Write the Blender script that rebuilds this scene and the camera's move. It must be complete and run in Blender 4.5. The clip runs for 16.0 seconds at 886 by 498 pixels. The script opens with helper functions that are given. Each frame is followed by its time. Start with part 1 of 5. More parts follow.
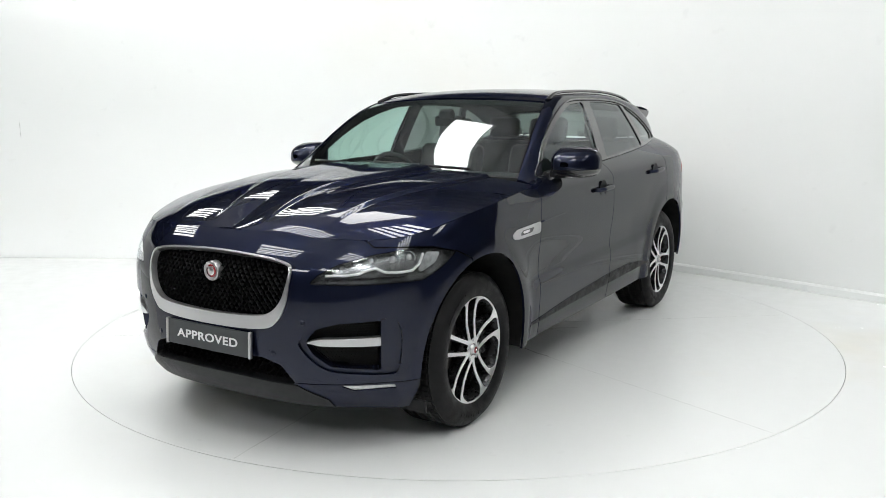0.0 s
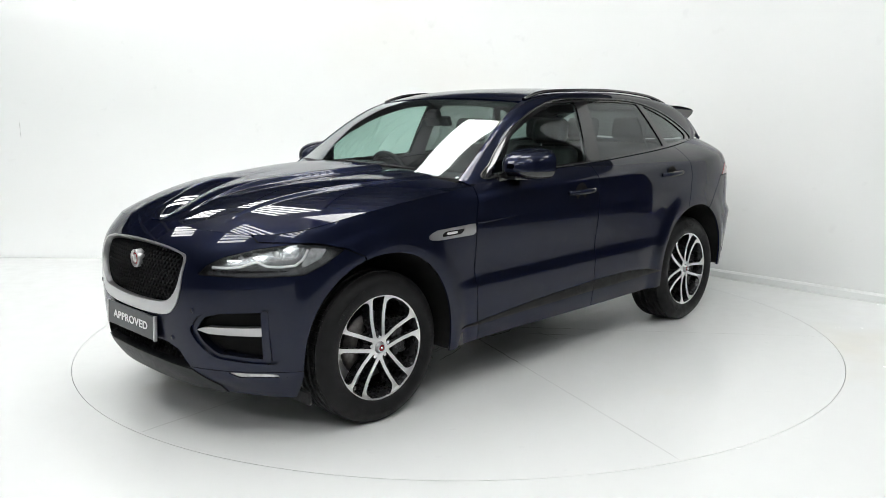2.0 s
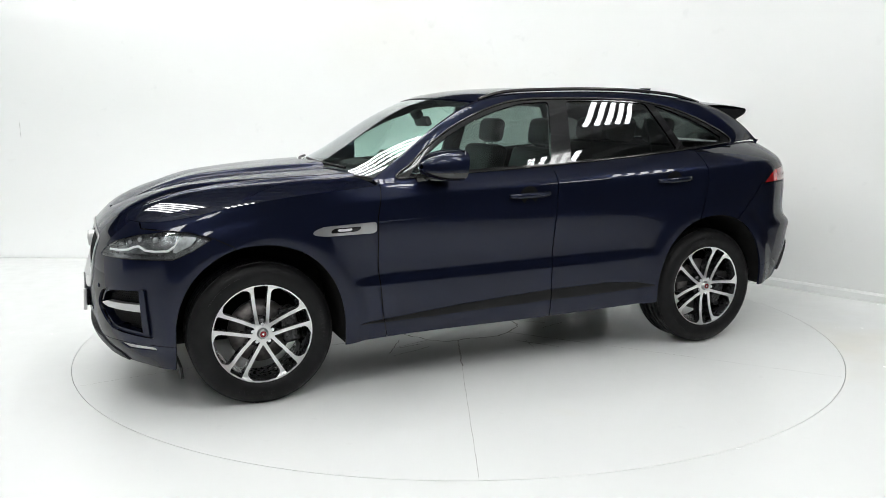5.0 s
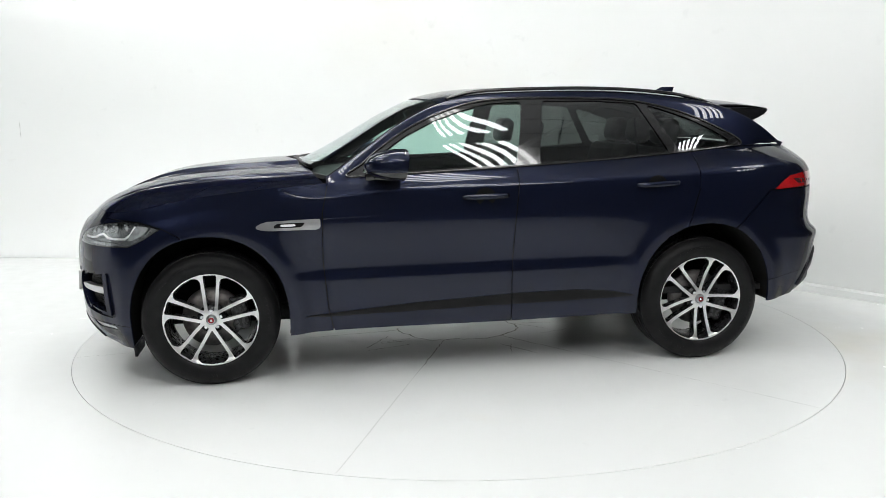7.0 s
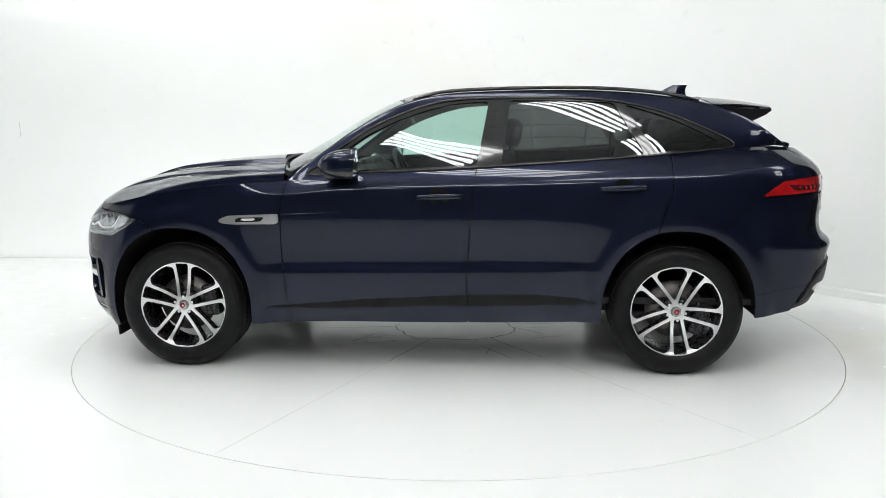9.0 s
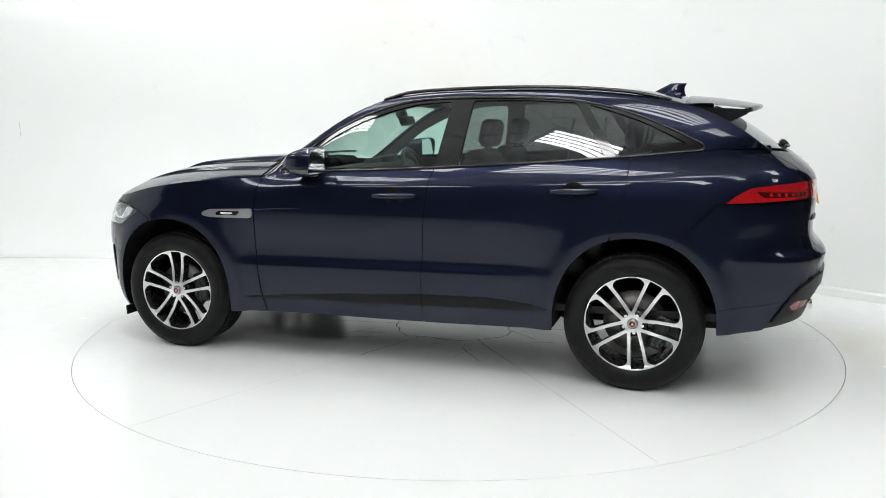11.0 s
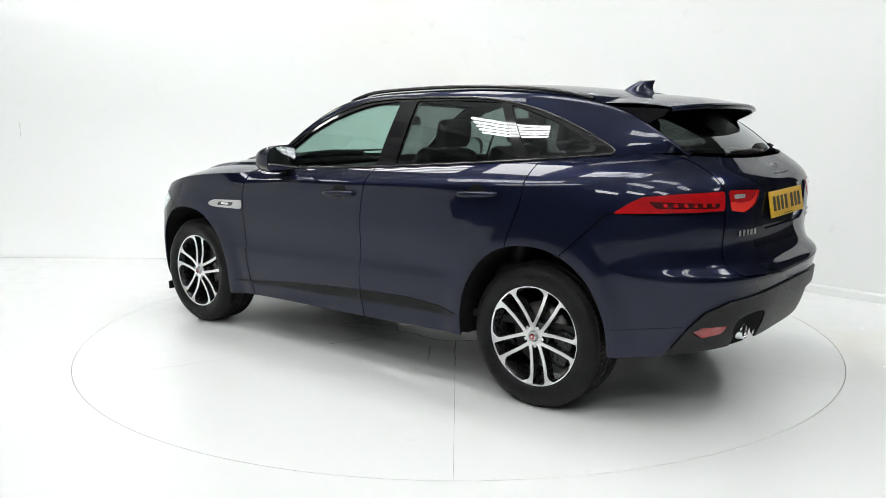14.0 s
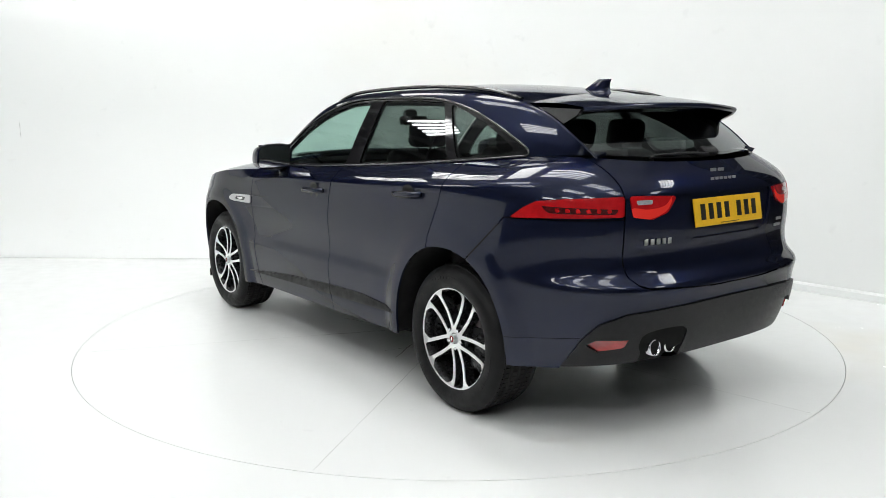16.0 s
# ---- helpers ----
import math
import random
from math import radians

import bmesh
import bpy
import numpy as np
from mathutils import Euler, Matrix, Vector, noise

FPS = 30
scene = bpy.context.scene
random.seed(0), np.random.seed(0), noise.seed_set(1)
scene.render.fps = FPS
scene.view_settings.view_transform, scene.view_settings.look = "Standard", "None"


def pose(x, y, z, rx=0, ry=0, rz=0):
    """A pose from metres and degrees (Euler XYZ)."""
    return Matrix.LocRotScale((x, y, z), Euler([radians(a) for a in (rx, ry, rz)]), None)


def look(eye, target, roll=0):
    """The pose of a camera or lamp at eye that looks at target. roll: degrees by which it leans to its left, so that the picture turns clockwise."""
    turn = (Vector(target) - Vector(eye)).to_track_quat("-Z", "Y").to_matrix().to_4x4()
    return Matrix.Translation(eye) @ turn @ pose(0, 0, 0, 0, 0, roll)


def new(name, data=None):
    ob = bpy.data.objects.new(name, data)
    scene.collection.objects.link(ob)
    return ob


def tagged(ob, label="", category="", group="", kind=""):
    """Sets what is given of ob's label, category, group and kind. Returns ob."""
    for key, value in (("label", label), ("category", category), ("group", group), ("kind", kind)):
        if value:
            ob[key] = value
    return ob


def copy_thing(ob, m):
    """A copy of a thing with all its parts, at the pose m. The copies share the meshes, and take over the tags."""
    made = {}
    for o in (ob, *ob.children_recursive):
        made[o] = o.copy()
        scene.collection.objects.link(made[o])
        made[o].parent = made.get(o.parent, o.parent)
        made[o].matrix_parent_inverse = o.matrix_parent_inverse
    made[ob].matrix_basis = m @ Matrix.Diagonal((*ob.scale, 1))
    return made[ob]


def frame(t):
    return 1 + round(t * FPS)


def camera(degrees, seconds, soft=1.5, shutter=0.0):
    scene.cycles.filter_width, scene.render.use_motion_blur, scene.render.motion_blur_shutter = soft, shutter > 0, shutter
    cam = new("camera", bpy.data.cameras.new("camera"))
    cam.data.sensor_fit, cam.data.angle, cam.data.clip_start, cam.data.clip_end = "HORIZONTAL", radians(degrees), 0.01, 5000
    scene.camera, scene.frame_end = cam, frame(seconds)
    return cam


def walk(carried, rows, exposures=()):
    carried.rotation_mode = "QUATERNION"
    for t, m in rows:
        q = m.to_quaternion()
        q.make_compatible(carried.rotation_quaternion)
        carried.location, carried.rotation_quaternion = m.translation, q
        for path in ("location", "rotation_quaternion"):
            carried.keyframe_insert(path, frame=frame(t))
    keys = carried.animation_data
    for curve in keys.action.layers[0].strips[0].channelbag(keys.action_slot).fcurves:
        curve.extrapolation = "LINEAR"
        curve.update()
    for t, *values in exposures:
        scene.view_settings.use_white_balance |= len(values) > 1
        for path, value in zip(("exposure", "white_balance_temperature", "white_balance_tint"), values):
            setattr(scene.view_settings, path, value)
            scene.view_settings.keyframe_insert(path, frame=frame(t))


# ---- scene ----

# ================= camera and its stand =================
cam = camera(56.92, 16.0, soft=0.6)
CAM_ROLL = -0.24
EYE = (0.0, -5.653, 1.489)
AIM = (EYE[0] - 0.015463, EYE[1] + 0.986399, EYE[2] - 0.163637)
walk(cam, [(0.0, look(EYE, AIM, CAM_ROLL)), (16.0, look(EYE, AIM, CAM_ROLL))])
scene.view_settings.exposure = 0.0

TURN_START, TURN_RATE = -121.1, -6.94      # degrees, degrees a second
CAR_OFF = (0.119, 0.141)                   # the car stands a little off the turntable's middle
DISC_R = 2.496


def turn_at(t):
    return TURN_START + TURN_RATE * t


# ================= world and light =================
world = bpy.data.worlds.new("studio_world")
scene.world = world
world.use_nodes = True
world.node_tree.nodes["Background"].inputs[0].default_value = (0.9, 0.95, 1.0, 1)
world.node_tree.nodes["Background"].inputs[1].default_value = 0.24


# ================= materials =================
def material(name, colour, rough=0.5, metal=0.0, coat=0.0, coat_rough=0.03, spec=0.5, vary=0.0, scale=8.0, bump=0.0, bump_scale=200.0, rough_vary=0.0):
    """A painted, plastic, rubber or metal surface with uneven tone, gloss and fine relief."""
    m = bpy.data.materials.new(name)
    m.use_nodes = True
    nt = m.node_tree
    b = nt.nodes["Principled BSDF"]
    b.inputs["Base Color"].default_value = (*colour, 1)
    b.inputs["Roughness"].default_value = rough
    b.inputs["Metallic"].default_value = metal
    b.inputs["Coat Weight"].default_value = coat
    b.inputs["Coat Roughness"].default_value = coat_rough
    b.inputs["Specular IOR Level"].default_value = spec
    tc = nt.nodes.new("ShaderNodeTexCoord")

    def noise_node(s, detail=4.0):
        n = nt.nodes.new("ShaderNodeTexNoise")
        n.inputs["Scale"].default_value = s
        n.inputs["Detail"].default_value = detail
        nt.links.new(tc.outputs["Object"], n.inputs["Vector"])
        return n

    def spread(src, lo, hi):
        r = nt.nodes.new("ShaderNodeMapRange")
        r.inputs["From Min"].default_value, r.inputs["From Max"].default_value = 0.3, 0.7
        r.inputs["To Min"].default_value, r.inputs["To Max"].default_value = lo, hi
        nt.links.new(src, r.inputs["Value"])
        return r

    if vary:
        n = noise_node(scale)
        r = spread(n.outputs["Fac"], 1 - vary, 1 + vary)
        mix = nt.nodes.new("ShaderNodeVectorMath")
        mix.operation = "SCALE"
        mix.inputs[0].default_value = colour
        nt.links.new(r.outputs[0], mix.inputs["Scale"])
        nt.links.new(mix.outputs[0], b.inputs["Base Color"])
    if rough_vary:
        n = noise_node(scale * 1.7)
        r = spread(n.outputs["Fac"], max(0.02, rough - rough_vary), rough + rough_vary)
        nt.links.new(r.outputs[0], b.inputs["Roughness"])
    if bump:
        n = noise_node(bump_scale, 2.0)
        k = nt.nodes.new("ShaderNodeBump")
        k.inputs["Strength"].default_value = bump
        k.inputs["Distance"].default_value = 0.002
        nt.links.new(n.outputs["Fac"], k.inputs["Height"])
        nt.links.new(k.outputs["Normal"], b.inputs["Normal"])
    return m


def pane_glass(name, tint, gloss=1.5, rough=0.0):
    """A thin pane: tinted clear glass whose gloss follows Fresnel."""
    m = bpy.data.materials.new(name)
    m.use_nodes = True
    nt = m.node_tree
    nt.nodes.remove(nt.nodes["Principled BSDF"])
    out = nt.nodes["Material Output"]
    clear = nt.nodes.new("ShaderNodeBsdfTransparent")
    clear.inputs[0].default_value = (*tint, 1)
    shine = nt.nodes.new("ShaderNodeBsdfGlossy")
    shine.inputs["Roughness"].default_value = rough
    shine.inputs["Color"].default_value = (0.95, 0.98, 1.0, 1)
    # thin pane: the same gloss from either side, 4 percent head on, rising at a slant
    lw = nt.nodes.new("ShaderNodeLayerWeight")
    lw.inputs["Blend"].default_value = 0.5
    pw = nt.nodes.new("ShaderNodeMath")
    pw.operation = "POWER"
    pw.inputs[1].default_value = 5.0
    nt.links.new(lw.outputs["Facing"], pw.inputs[0])
    f = nt.nodes.new("ShaderNodeMath")
    f.operation = "MULTIPLY_ADD"
    head = ((gloss - 1) / (gloss + 1)) ** 2 * 1.8
    f.inputs[1].default_value, f.inputs[2].default_value = 1 - head, head
    nt.links.new(pw.outputs[0], f.inputs[0])
    mix = nt.nodes.new("ShaderNodeMixShader")
    nt.links.new(f.outputs[0], mix.inputs[0])
    nt.links.new(clear.outputs[0], mix.inputs[1])
    nt.links.new(shine.outputs[0], mix.inputs[2])
    nt.links.new(mix.outputs[0], out.inputs["Surface"])
    return m


def glow(name, colour, strength):
    m = bpy.data.materials.new(name)
    m.use_nodes = True
    b = m.node_tree.nodes["Principled BSDF"]
    b.inputs["Base Color"].default_value = (0.8, 0.8, 0.8, 1)
    b.inputs["Emission Color"].default_value = (*colour, 1)
    b.inputs["Emission Strength"].default_value = strength
    return m


def car_paint():
    """Deep blue metallic lacquer: flakes under a clear coat."""
    m = material("blue_lacquer", (0.0092, 0.0124, 0.0300), rough=0.34, metal=0.7, coat=0.85, coat_rough=0.006, spec=0.0)
    nt = m.node_tree
    b = nt.nodes["Principled BSDF"]
    b.inputs["Coat IOR"].default_value = 1.44
    b.inputs["Specular Tint"].default_value = (0.10, 0.12, 0.30, 1)
    tc = nt.nodes.new("ShaderNodeTexCoord")
    v = nt.nodes.new("ShaderNodeTexVoronoi")
    v.inputs["Scale"].default_value = 900
    nt.links.new(tc.outputs["Object"], v.inputs["Vector"])
    r = nt.nodes.new("ShaderNodeMapRange")
    r.inputs["To Min"].default_value, r.inputs["To Max"].default_value = 0.26, 0.42
    nt.links.new(v.outputs["Color"], r.inputs["Value"])
    nt.links.new(r.outputs[0], b.inputs["Roughness"])
    n = nt.nodes.new("ShaderNodeTexNoise")
    n.inputs["Scale"].default_value = 2.5
    nt.links.new(tc.outputs["Object"], n.inputs["Vector"])
    k = nt.nodes.new("ShaderNodeBump")
    k.inputs["Strength"].default_value, k.inputs["Distance"].default_value = 0.02, 0.02
    nt.links.new(n.outputs["Fac"], k.inputs["Height"])
    nt.links.new(k.outputs["Normal"], b.inputs["Coat Normal"])
    return m


def studio_white(name, base, rough, stain, scale_big, rough_vary=0.08, tint=(0.98, 1.0, 0.99), relief=0.08):
    """White studio paint with faint scuffs and yellowed patches."""
    m = bpy.data.materials.new(name)
    m.use_nodes = True
    nt = m.node_tree
    b = nt.nodes["Principled BSDF"]
    tc = nt.nodes.new("ShaderNodeTexCoord")

    def noise_node(s, d):
        n = nt.nodes.new("ShaderNodeTexNoise")
        n.inputs["Scale"].default_value, n.inputs["Detail"].default_value = s, d
        nt.links.new(tc.outputs["Object"], n.inputs["Vector"])
        return n

    big, fine = noise_node(scale_big, 5.0), noise_node(scale_big * 14, 6.0)
    ramp = nt.nodes.new("ShaderNodeValToRGB")
    ramp.color_ramp.elements[0].position, ramp.color_ramp.elements[1].position = 0.60, 0.80
    ramp.color_ramp.elements[0].color = (*[base * c for c in tint], 1)
    ramp.color_ramp.elements[1].color = (base * 0.96, base * (0.97 - stain * 0.3), base * (0.95 - stain), 1)
    nt.links.new(big.outputs["Fac"], ramp.inputs[0])
    scuff = nt.nodes.new("ShaderNodeMapRange")
    scuff.inputs["From Min"].default_value, scuff.inputs["From Max"].default_value = 0.66, 0.78
    scuff.inputs["To Min"].default_value, scuff.inputs["To Max"].default_value = 1.0, 0.93
    nt.links.new(fine.outputs["Fac"], scuff.inputs["Value"])
    mul = nt.nodes.new("ShaderNodeVectorMath")
    mul.operation = "SCALE"
    nt.links.new(ramp.outputs[0], mul.inputs[0])
    nt.links.new(scuff.outputs[0], mul.inputs["Scale"])
    nt.links.new(mul.outputs[0], b.inputs["Base Color"])
    r = nt.nodes.new("ShaderNodeMapRange")
    r.inputs["To Min"].default_value, r.inputs["To Max"].default_value = rough - rough_vary, rough + rough_vary
    nt.links.new(fine.outputs["Fac"], r.inputs["Value"])
    nt.links.new(r.outputs[0], b.inputs["Roughness"])
    k = nt.nodes.new("ShaderNodeBump")
    k.inputs["Strength"].default_value, k.inputs["Distance"].default_value = relief, 0.004
    nt.links.new(fine.outputs["Fac"], k.inputs["Height"])
    nt.links.new(k.outputs["Normal"], b.inputs["Normal"])
    return m


PAINT = car_paint()
GLOSS_BLACK = material("gloss_black", (0.009, 0.009, 0.010), rough=0.08, coat=0.6, vary=0.2)
SATIN_BLACK = material("satin_black_plastic", (0.008, 0.008, 0.009), rough=0.40, spec=0.28, vary=0.25, scale=30, bump=0.25, bump_scale=900, rough_vary=0.06)
GRILLE_BLACK = material("grille_black", (0.004, 0.004, 0.0045), rough=0.45, spec=0.22, vary=0.2, scale=30)
GREY_PLASTIC = material("grey_plastic", (0.015, 0.016, 0.018), rough=0.45, spec=0.3, vary=0.15, scale=20, bump=0.3, bump_scale=800, rough_vary=0.06)
LINER = material("liner_black", (0.010, 0.010, 0.010), rough=0.9, spec=0.15, vary=0.3, scale=15, bump=0.3, bump_scale=150)
RUBBER = material("tyre_rubber", (0.0065, 0.0065, 0.007), rough=0.5, spec=0.22, vary=0.3, scale=12, bump=0.3, bump_scale=500, rough_vary=0.12)
SILVER = material("machined_alloy", (0.82, 0.82, 0.82), rough=0.30, metal=0.8, vary=0.02, scale=6, rough_vary=0.02)
ALLOY_DARK = material("dark_alloy", (0.030, 0.030, 0.032), rough=0.28, metal=0.6, vary=0.2, scale=25, rough_vary=0.08)
SATIN_SILVER = material("satin_silver_trim", (0.52, 0.52, 0.525), rough=0.30, metal=0.9, vary=0.02, scale=5, rough_vary=0.02)
CHROME = material("chrome", (0.75, 0.76, 0.78), rough=0.06, metal=1.0, vary=0.02, scale=5)
IRON = material("brake_iron", (0.16, 0.15, 0.145), rough=0.4, metal=0.8, vary=0.3, scale=40)
SEAT_CLOTH = material("black_leather", (0.010, 0.010, 0.0105), rough=0.5, vary=0.2, scale=25, bump=0.4, bump_scale=300)
LINING = material("grey_headlining", (0.045, 0.045, 0.044), rough=0.95, vary=0.12, scale=30, bump=0.3, bump_scale=600)
DASH = material("dashboard_black", (0.011, 0.011, 0.0115), rough=0.6, vary=0.2, scale=20, bump=0.4, bump_scale=500)
RED_LENS = material("red_lens", (0.34, 0.006, 0.008), rough=0.10, coat=1.0, vary=0.12, scale=30)
RED_DARK = material("dark_red_lens", (0.06, 0.003, 0.004), rough=0.15, coat=1.0)
RED_BRIGHT = material("bright_red_reflector", (0.75, 0.03, 0.02), rough=0.2, coat=0.8)
CLEAR_REFLECTOR = material("clear_reflector", (0.62, 0.63, 0.64), rough=0.22, metal=0.6, vary=0.2, scale=60)
LAMP_SILVER = material("lamp_silver", (0.42, 0.425, 0.43), rough=0.25, metal=0.8, vary=0.35, scale=35)
PLATE_YELLOW = material("yellow_plate", (0.72, 0.42, 0.02), rough=0.3, coat=0.5, vary=0.05, scale=60)
PLATE_BLACK = material("plate_black", (0.015, 0.015, 0.015), rough=0.35)
PLATE_GREY = material("slate_plate", (0.035, 0.04, 0.043), rough=0.35, vary=0.08, scale=40)
WHITE_PRINT = material("white_print", (0.8, 0.8, 0.8), rough=0.4)
BADGE_RED = material("badge_red", (0.25, 0.015, 0.02), rough=0.25, coat=0.8)
GLASS_FRONT = pane_glass("green_tinted_glass", (0.64, 0.82, 0.76))
GLASS_SCREEN = pane_glass("windscreen_glass", (0.66, 0.80, 0.75), gloss=1.62)
GLASS_DARK = pane_glass("privacy_glass", (0.23, 0.26, 0.25), gloss=1.55)
GLASS_LAMP = pane_glass("lamp_lens", (0.92, 0.94, 0.95), gloss=1.5)
FLOOR_WHITE = studio_white("white_floor_paint", 0.83, 0.24, 0.10, 0.55)
DISC_WHITE = studio_white("white_turntable_paint", 0.83, 0.22, 0.09, 0.8)
WALL_WHITE = studio_white("white_wall_paint", 0.82, 0.60, 0.03, 0.4, rough_vary=0.02, relief=0.01)
GAP_DARK = material("gap_dirt", (0.22, 0.22, 0.21), rough=0.9, vary=0.5, scale=20)
CRACK_GREY = material("crack_dirt", (0.17, 0.167, 0.155), rough=0.9, vary=0.5, scale=12)
HALL_GREY = material("hall_grey", (0.26, 0.265, 0.27), rough=0.9, vary=0.2, scale=0.6)
HALL_ROOF = material("hall_roof_sheet", (0.38, 0.385, 0.39), rough=0.7, vary=0.15, scale=0.8)
STEEL_GREY = material("steel_grey", (0.20, 0.20, 0.21), rough=0.5, vary=0.2, scale=6)
TUBE_GLOW = glow("lamp_tube_glow", (0.995, 1.0, 0.99), 14.6)
PANEL_GLOW = glow("light_panel_glow", (1.0, 1.0, 0.98), 10.0)
TRAY_WHITE = material("white_tray", (0.8, 0.8, 0.8), rough=0.5, vary=0.04)
HALL_FLOOR = material("hall_concrete", (0.12, 0.12, 0.118), rough=0.6, vary=0.25, scale=0.9, bump=0.2, bump_scale=60)


# ================= the car's skin: curves and surfaces =================
def cubic(points):
    """A smooth curve of one value through (position, value) pairs."""
    pts = sorted(points)
    xs = np.array([a for a, _ in pts], float)
    ys = np.array([b for _, b in pts], float)
    n = len(xs)
    h = np.diff(xs)
    A = np.zeros((n, n))
    r = np.zeros(n)
    A[0, 0] = A[-1, -1] = 1
    for i in range(1, n - 1):
        A[i, i - 1], A[i, i], A[i, i + 1] = h[i - 1], 2 * (h[i - 1] + h[i]), h[i]
        r[i] = 6 * ((ys[i + 1] - ys[i]) / h[i] - (ys[i] - ys[i - 1]) / h[i - 1])
    m = np.linalg.solve(A, r)

    def f(x):
        x = np.clip(np.asarray(x, float), xs[0], xs[-1])
        i = np.clip(np.searchsorted(xs, x) - 1, 0, n - 2)
        a, b = xs[i + 1] - x, x - xs[i]
        return (m[i] * a ** 3 + m[i + 1] * b ** 3) / (6 * h[i]) + (ys[i] / h[i] - m[i] * h[i] / 6) * a + (ys[i + 1] / h[i] - m[i + 1] * h[i] / 6) * b
    return f


def smooth(a, b, x):
    t = np.clip((np.asarray(x, float) - a) / (b - a), 0, 1)
    return t * t * (3 - 2 * t)


AXLE_F, AXLE_R, HUB_Z = 1.437, -1.437, 0.369
ARCH_A, ARCH_B = 0.428, 0.476

front_x = cubic([(0.15, 2.12), (0.22, 2.17), (0.30, 2.225), (0.40, 2.25), (0.52, 2.256), (0.64, 2.256), (0.74, 2.250), (0.82, 2.232), (0.88, 2.200), (0.93, 2.155), (0.98, 2.10), (1.05, 2.00), (1.2, 1.8), (1.35, 1.6)])
rear_x = cubic([(0.2, -2.22), (0.30, -2.30), (0.40, -2.362), (0.50, -2.396), (0.60, -2.413), (0.70, -2.426), (0.752, -2.424), (0.785, -2.388), (0.82, -2.366), (0.95, -2.362), (1.08, -2.364), (1.16, -2.348), (1.23, -2.282), (1.30, -2.195), (1.38, -2.10)])
side_z = cubic([(0.15, -0.105), (0.22, -0.078), (0.28, -0.056), (0.34, -0.041), (0.42, -0.030), (0.50, -0.021), (0.58, -0.014), (0.66, -0.009), (0.74, -0.005), (0.82, -0.001), (0.90, 0.0), (0.97, -0.003), (1.03, -0.008), (1.09, -0.018), (1.15, -0.034), (1.21, -0.055), (1.27, -0.080), (1.33, -0.112)])
side_x = cubic([(-2.4, 0.905), (-2.1, 0.920), (-1.75, 0.946), (-1.437, 0.960), (-1.0, 0.958), (-0.4, 0.951), (0.3, 0.949), (0.9, 0.955), (1.437, 0.962), (1.8, 0.956), (2.2, 0.945), (2.4, 0.94)])
low_side = cubic([(-2.4, 0.40), (-2.15, 0.375), (-1.95, 0.355), (-1.8, 0.345), (-1.0, 0.316), (0.0, 0.294), (1.0, 0.276), (1.7, 0.215), (1.95, 0.205), (2.1, 0.215), (2.4, 0.25)])


top_side = cubic([(-2.3, 1.290), (-2.0, 1.300), (-1.685, 1.280), (-1.35, 1.250), (-0.8, 1.210), (-0.258, 1.178), (0.2, 1.158), (0.5, 1.144), (0.8, 1.112), (1.1, 1.092), (1.4, 1.060), (1.65, 1.012), (1.85, 0.962), (2.0, 0.940), (2.2, 0.945)])
shelf_in = cubic([(-2.5, 0.05), (-2.2, 0.09), (-2.0, 0.125), (-1.75, 0.140), (-1.3, 0.098), (-0.9, 0.080), (-0.44, 0.070), (0.3, 0.060), (0.75, 0.044), (0.95, 0.014), (1.1, 0.0), (2.4, 0.0)])
shelf_h = cubic([(-2.5, 0.10), (-1.75, 0.125), (-1.3, 0.115), (-0.44, 0.095), (0.75, 0.08), (2.4, 0.08)])


def half_width(x, z):
    w = side_x(x) + side_z(z)
    # the shoulder rolls in towards the foot of the windows, most of all over the rear wheel
    w = w - shelf_in(x) * np.clip(1 - (top_side(x) - z) / shelf_h(x), 0, 1.2) ** 1.5
    for ax in (AXLE_F, AXLE_R):
        r = np.sqrt(((x - ax) / ARCH_A) ** 2 + (np.maximum(z - HUB_Z, 0) / ARCH_B) ** 2)
        flare = 1 - smooth(1.08, 1.34, r)
        w = w + flare * (0.008 - side_z(z) * 0.50 * smooth(0.95, 0.55, z)) + (1 - smooth(1.05, 1.6, r)) * 0.006
    # the doors are drawn in above the sill
    w = w - 0.009 * np.exp(-((z - 0.70) / 0.12) ** 2) * smooth(1.05, 0.75, x) * smooth(-1.0, -0.6, x)
    # below a crease the doors turn out again over the sill
    w = w + 0.013 * smooth(0.655, 0.590, z + 0.015 * x) * smooth(1.0, 0.8, x) * smooth(-1.05, -0.75, x)
    return w


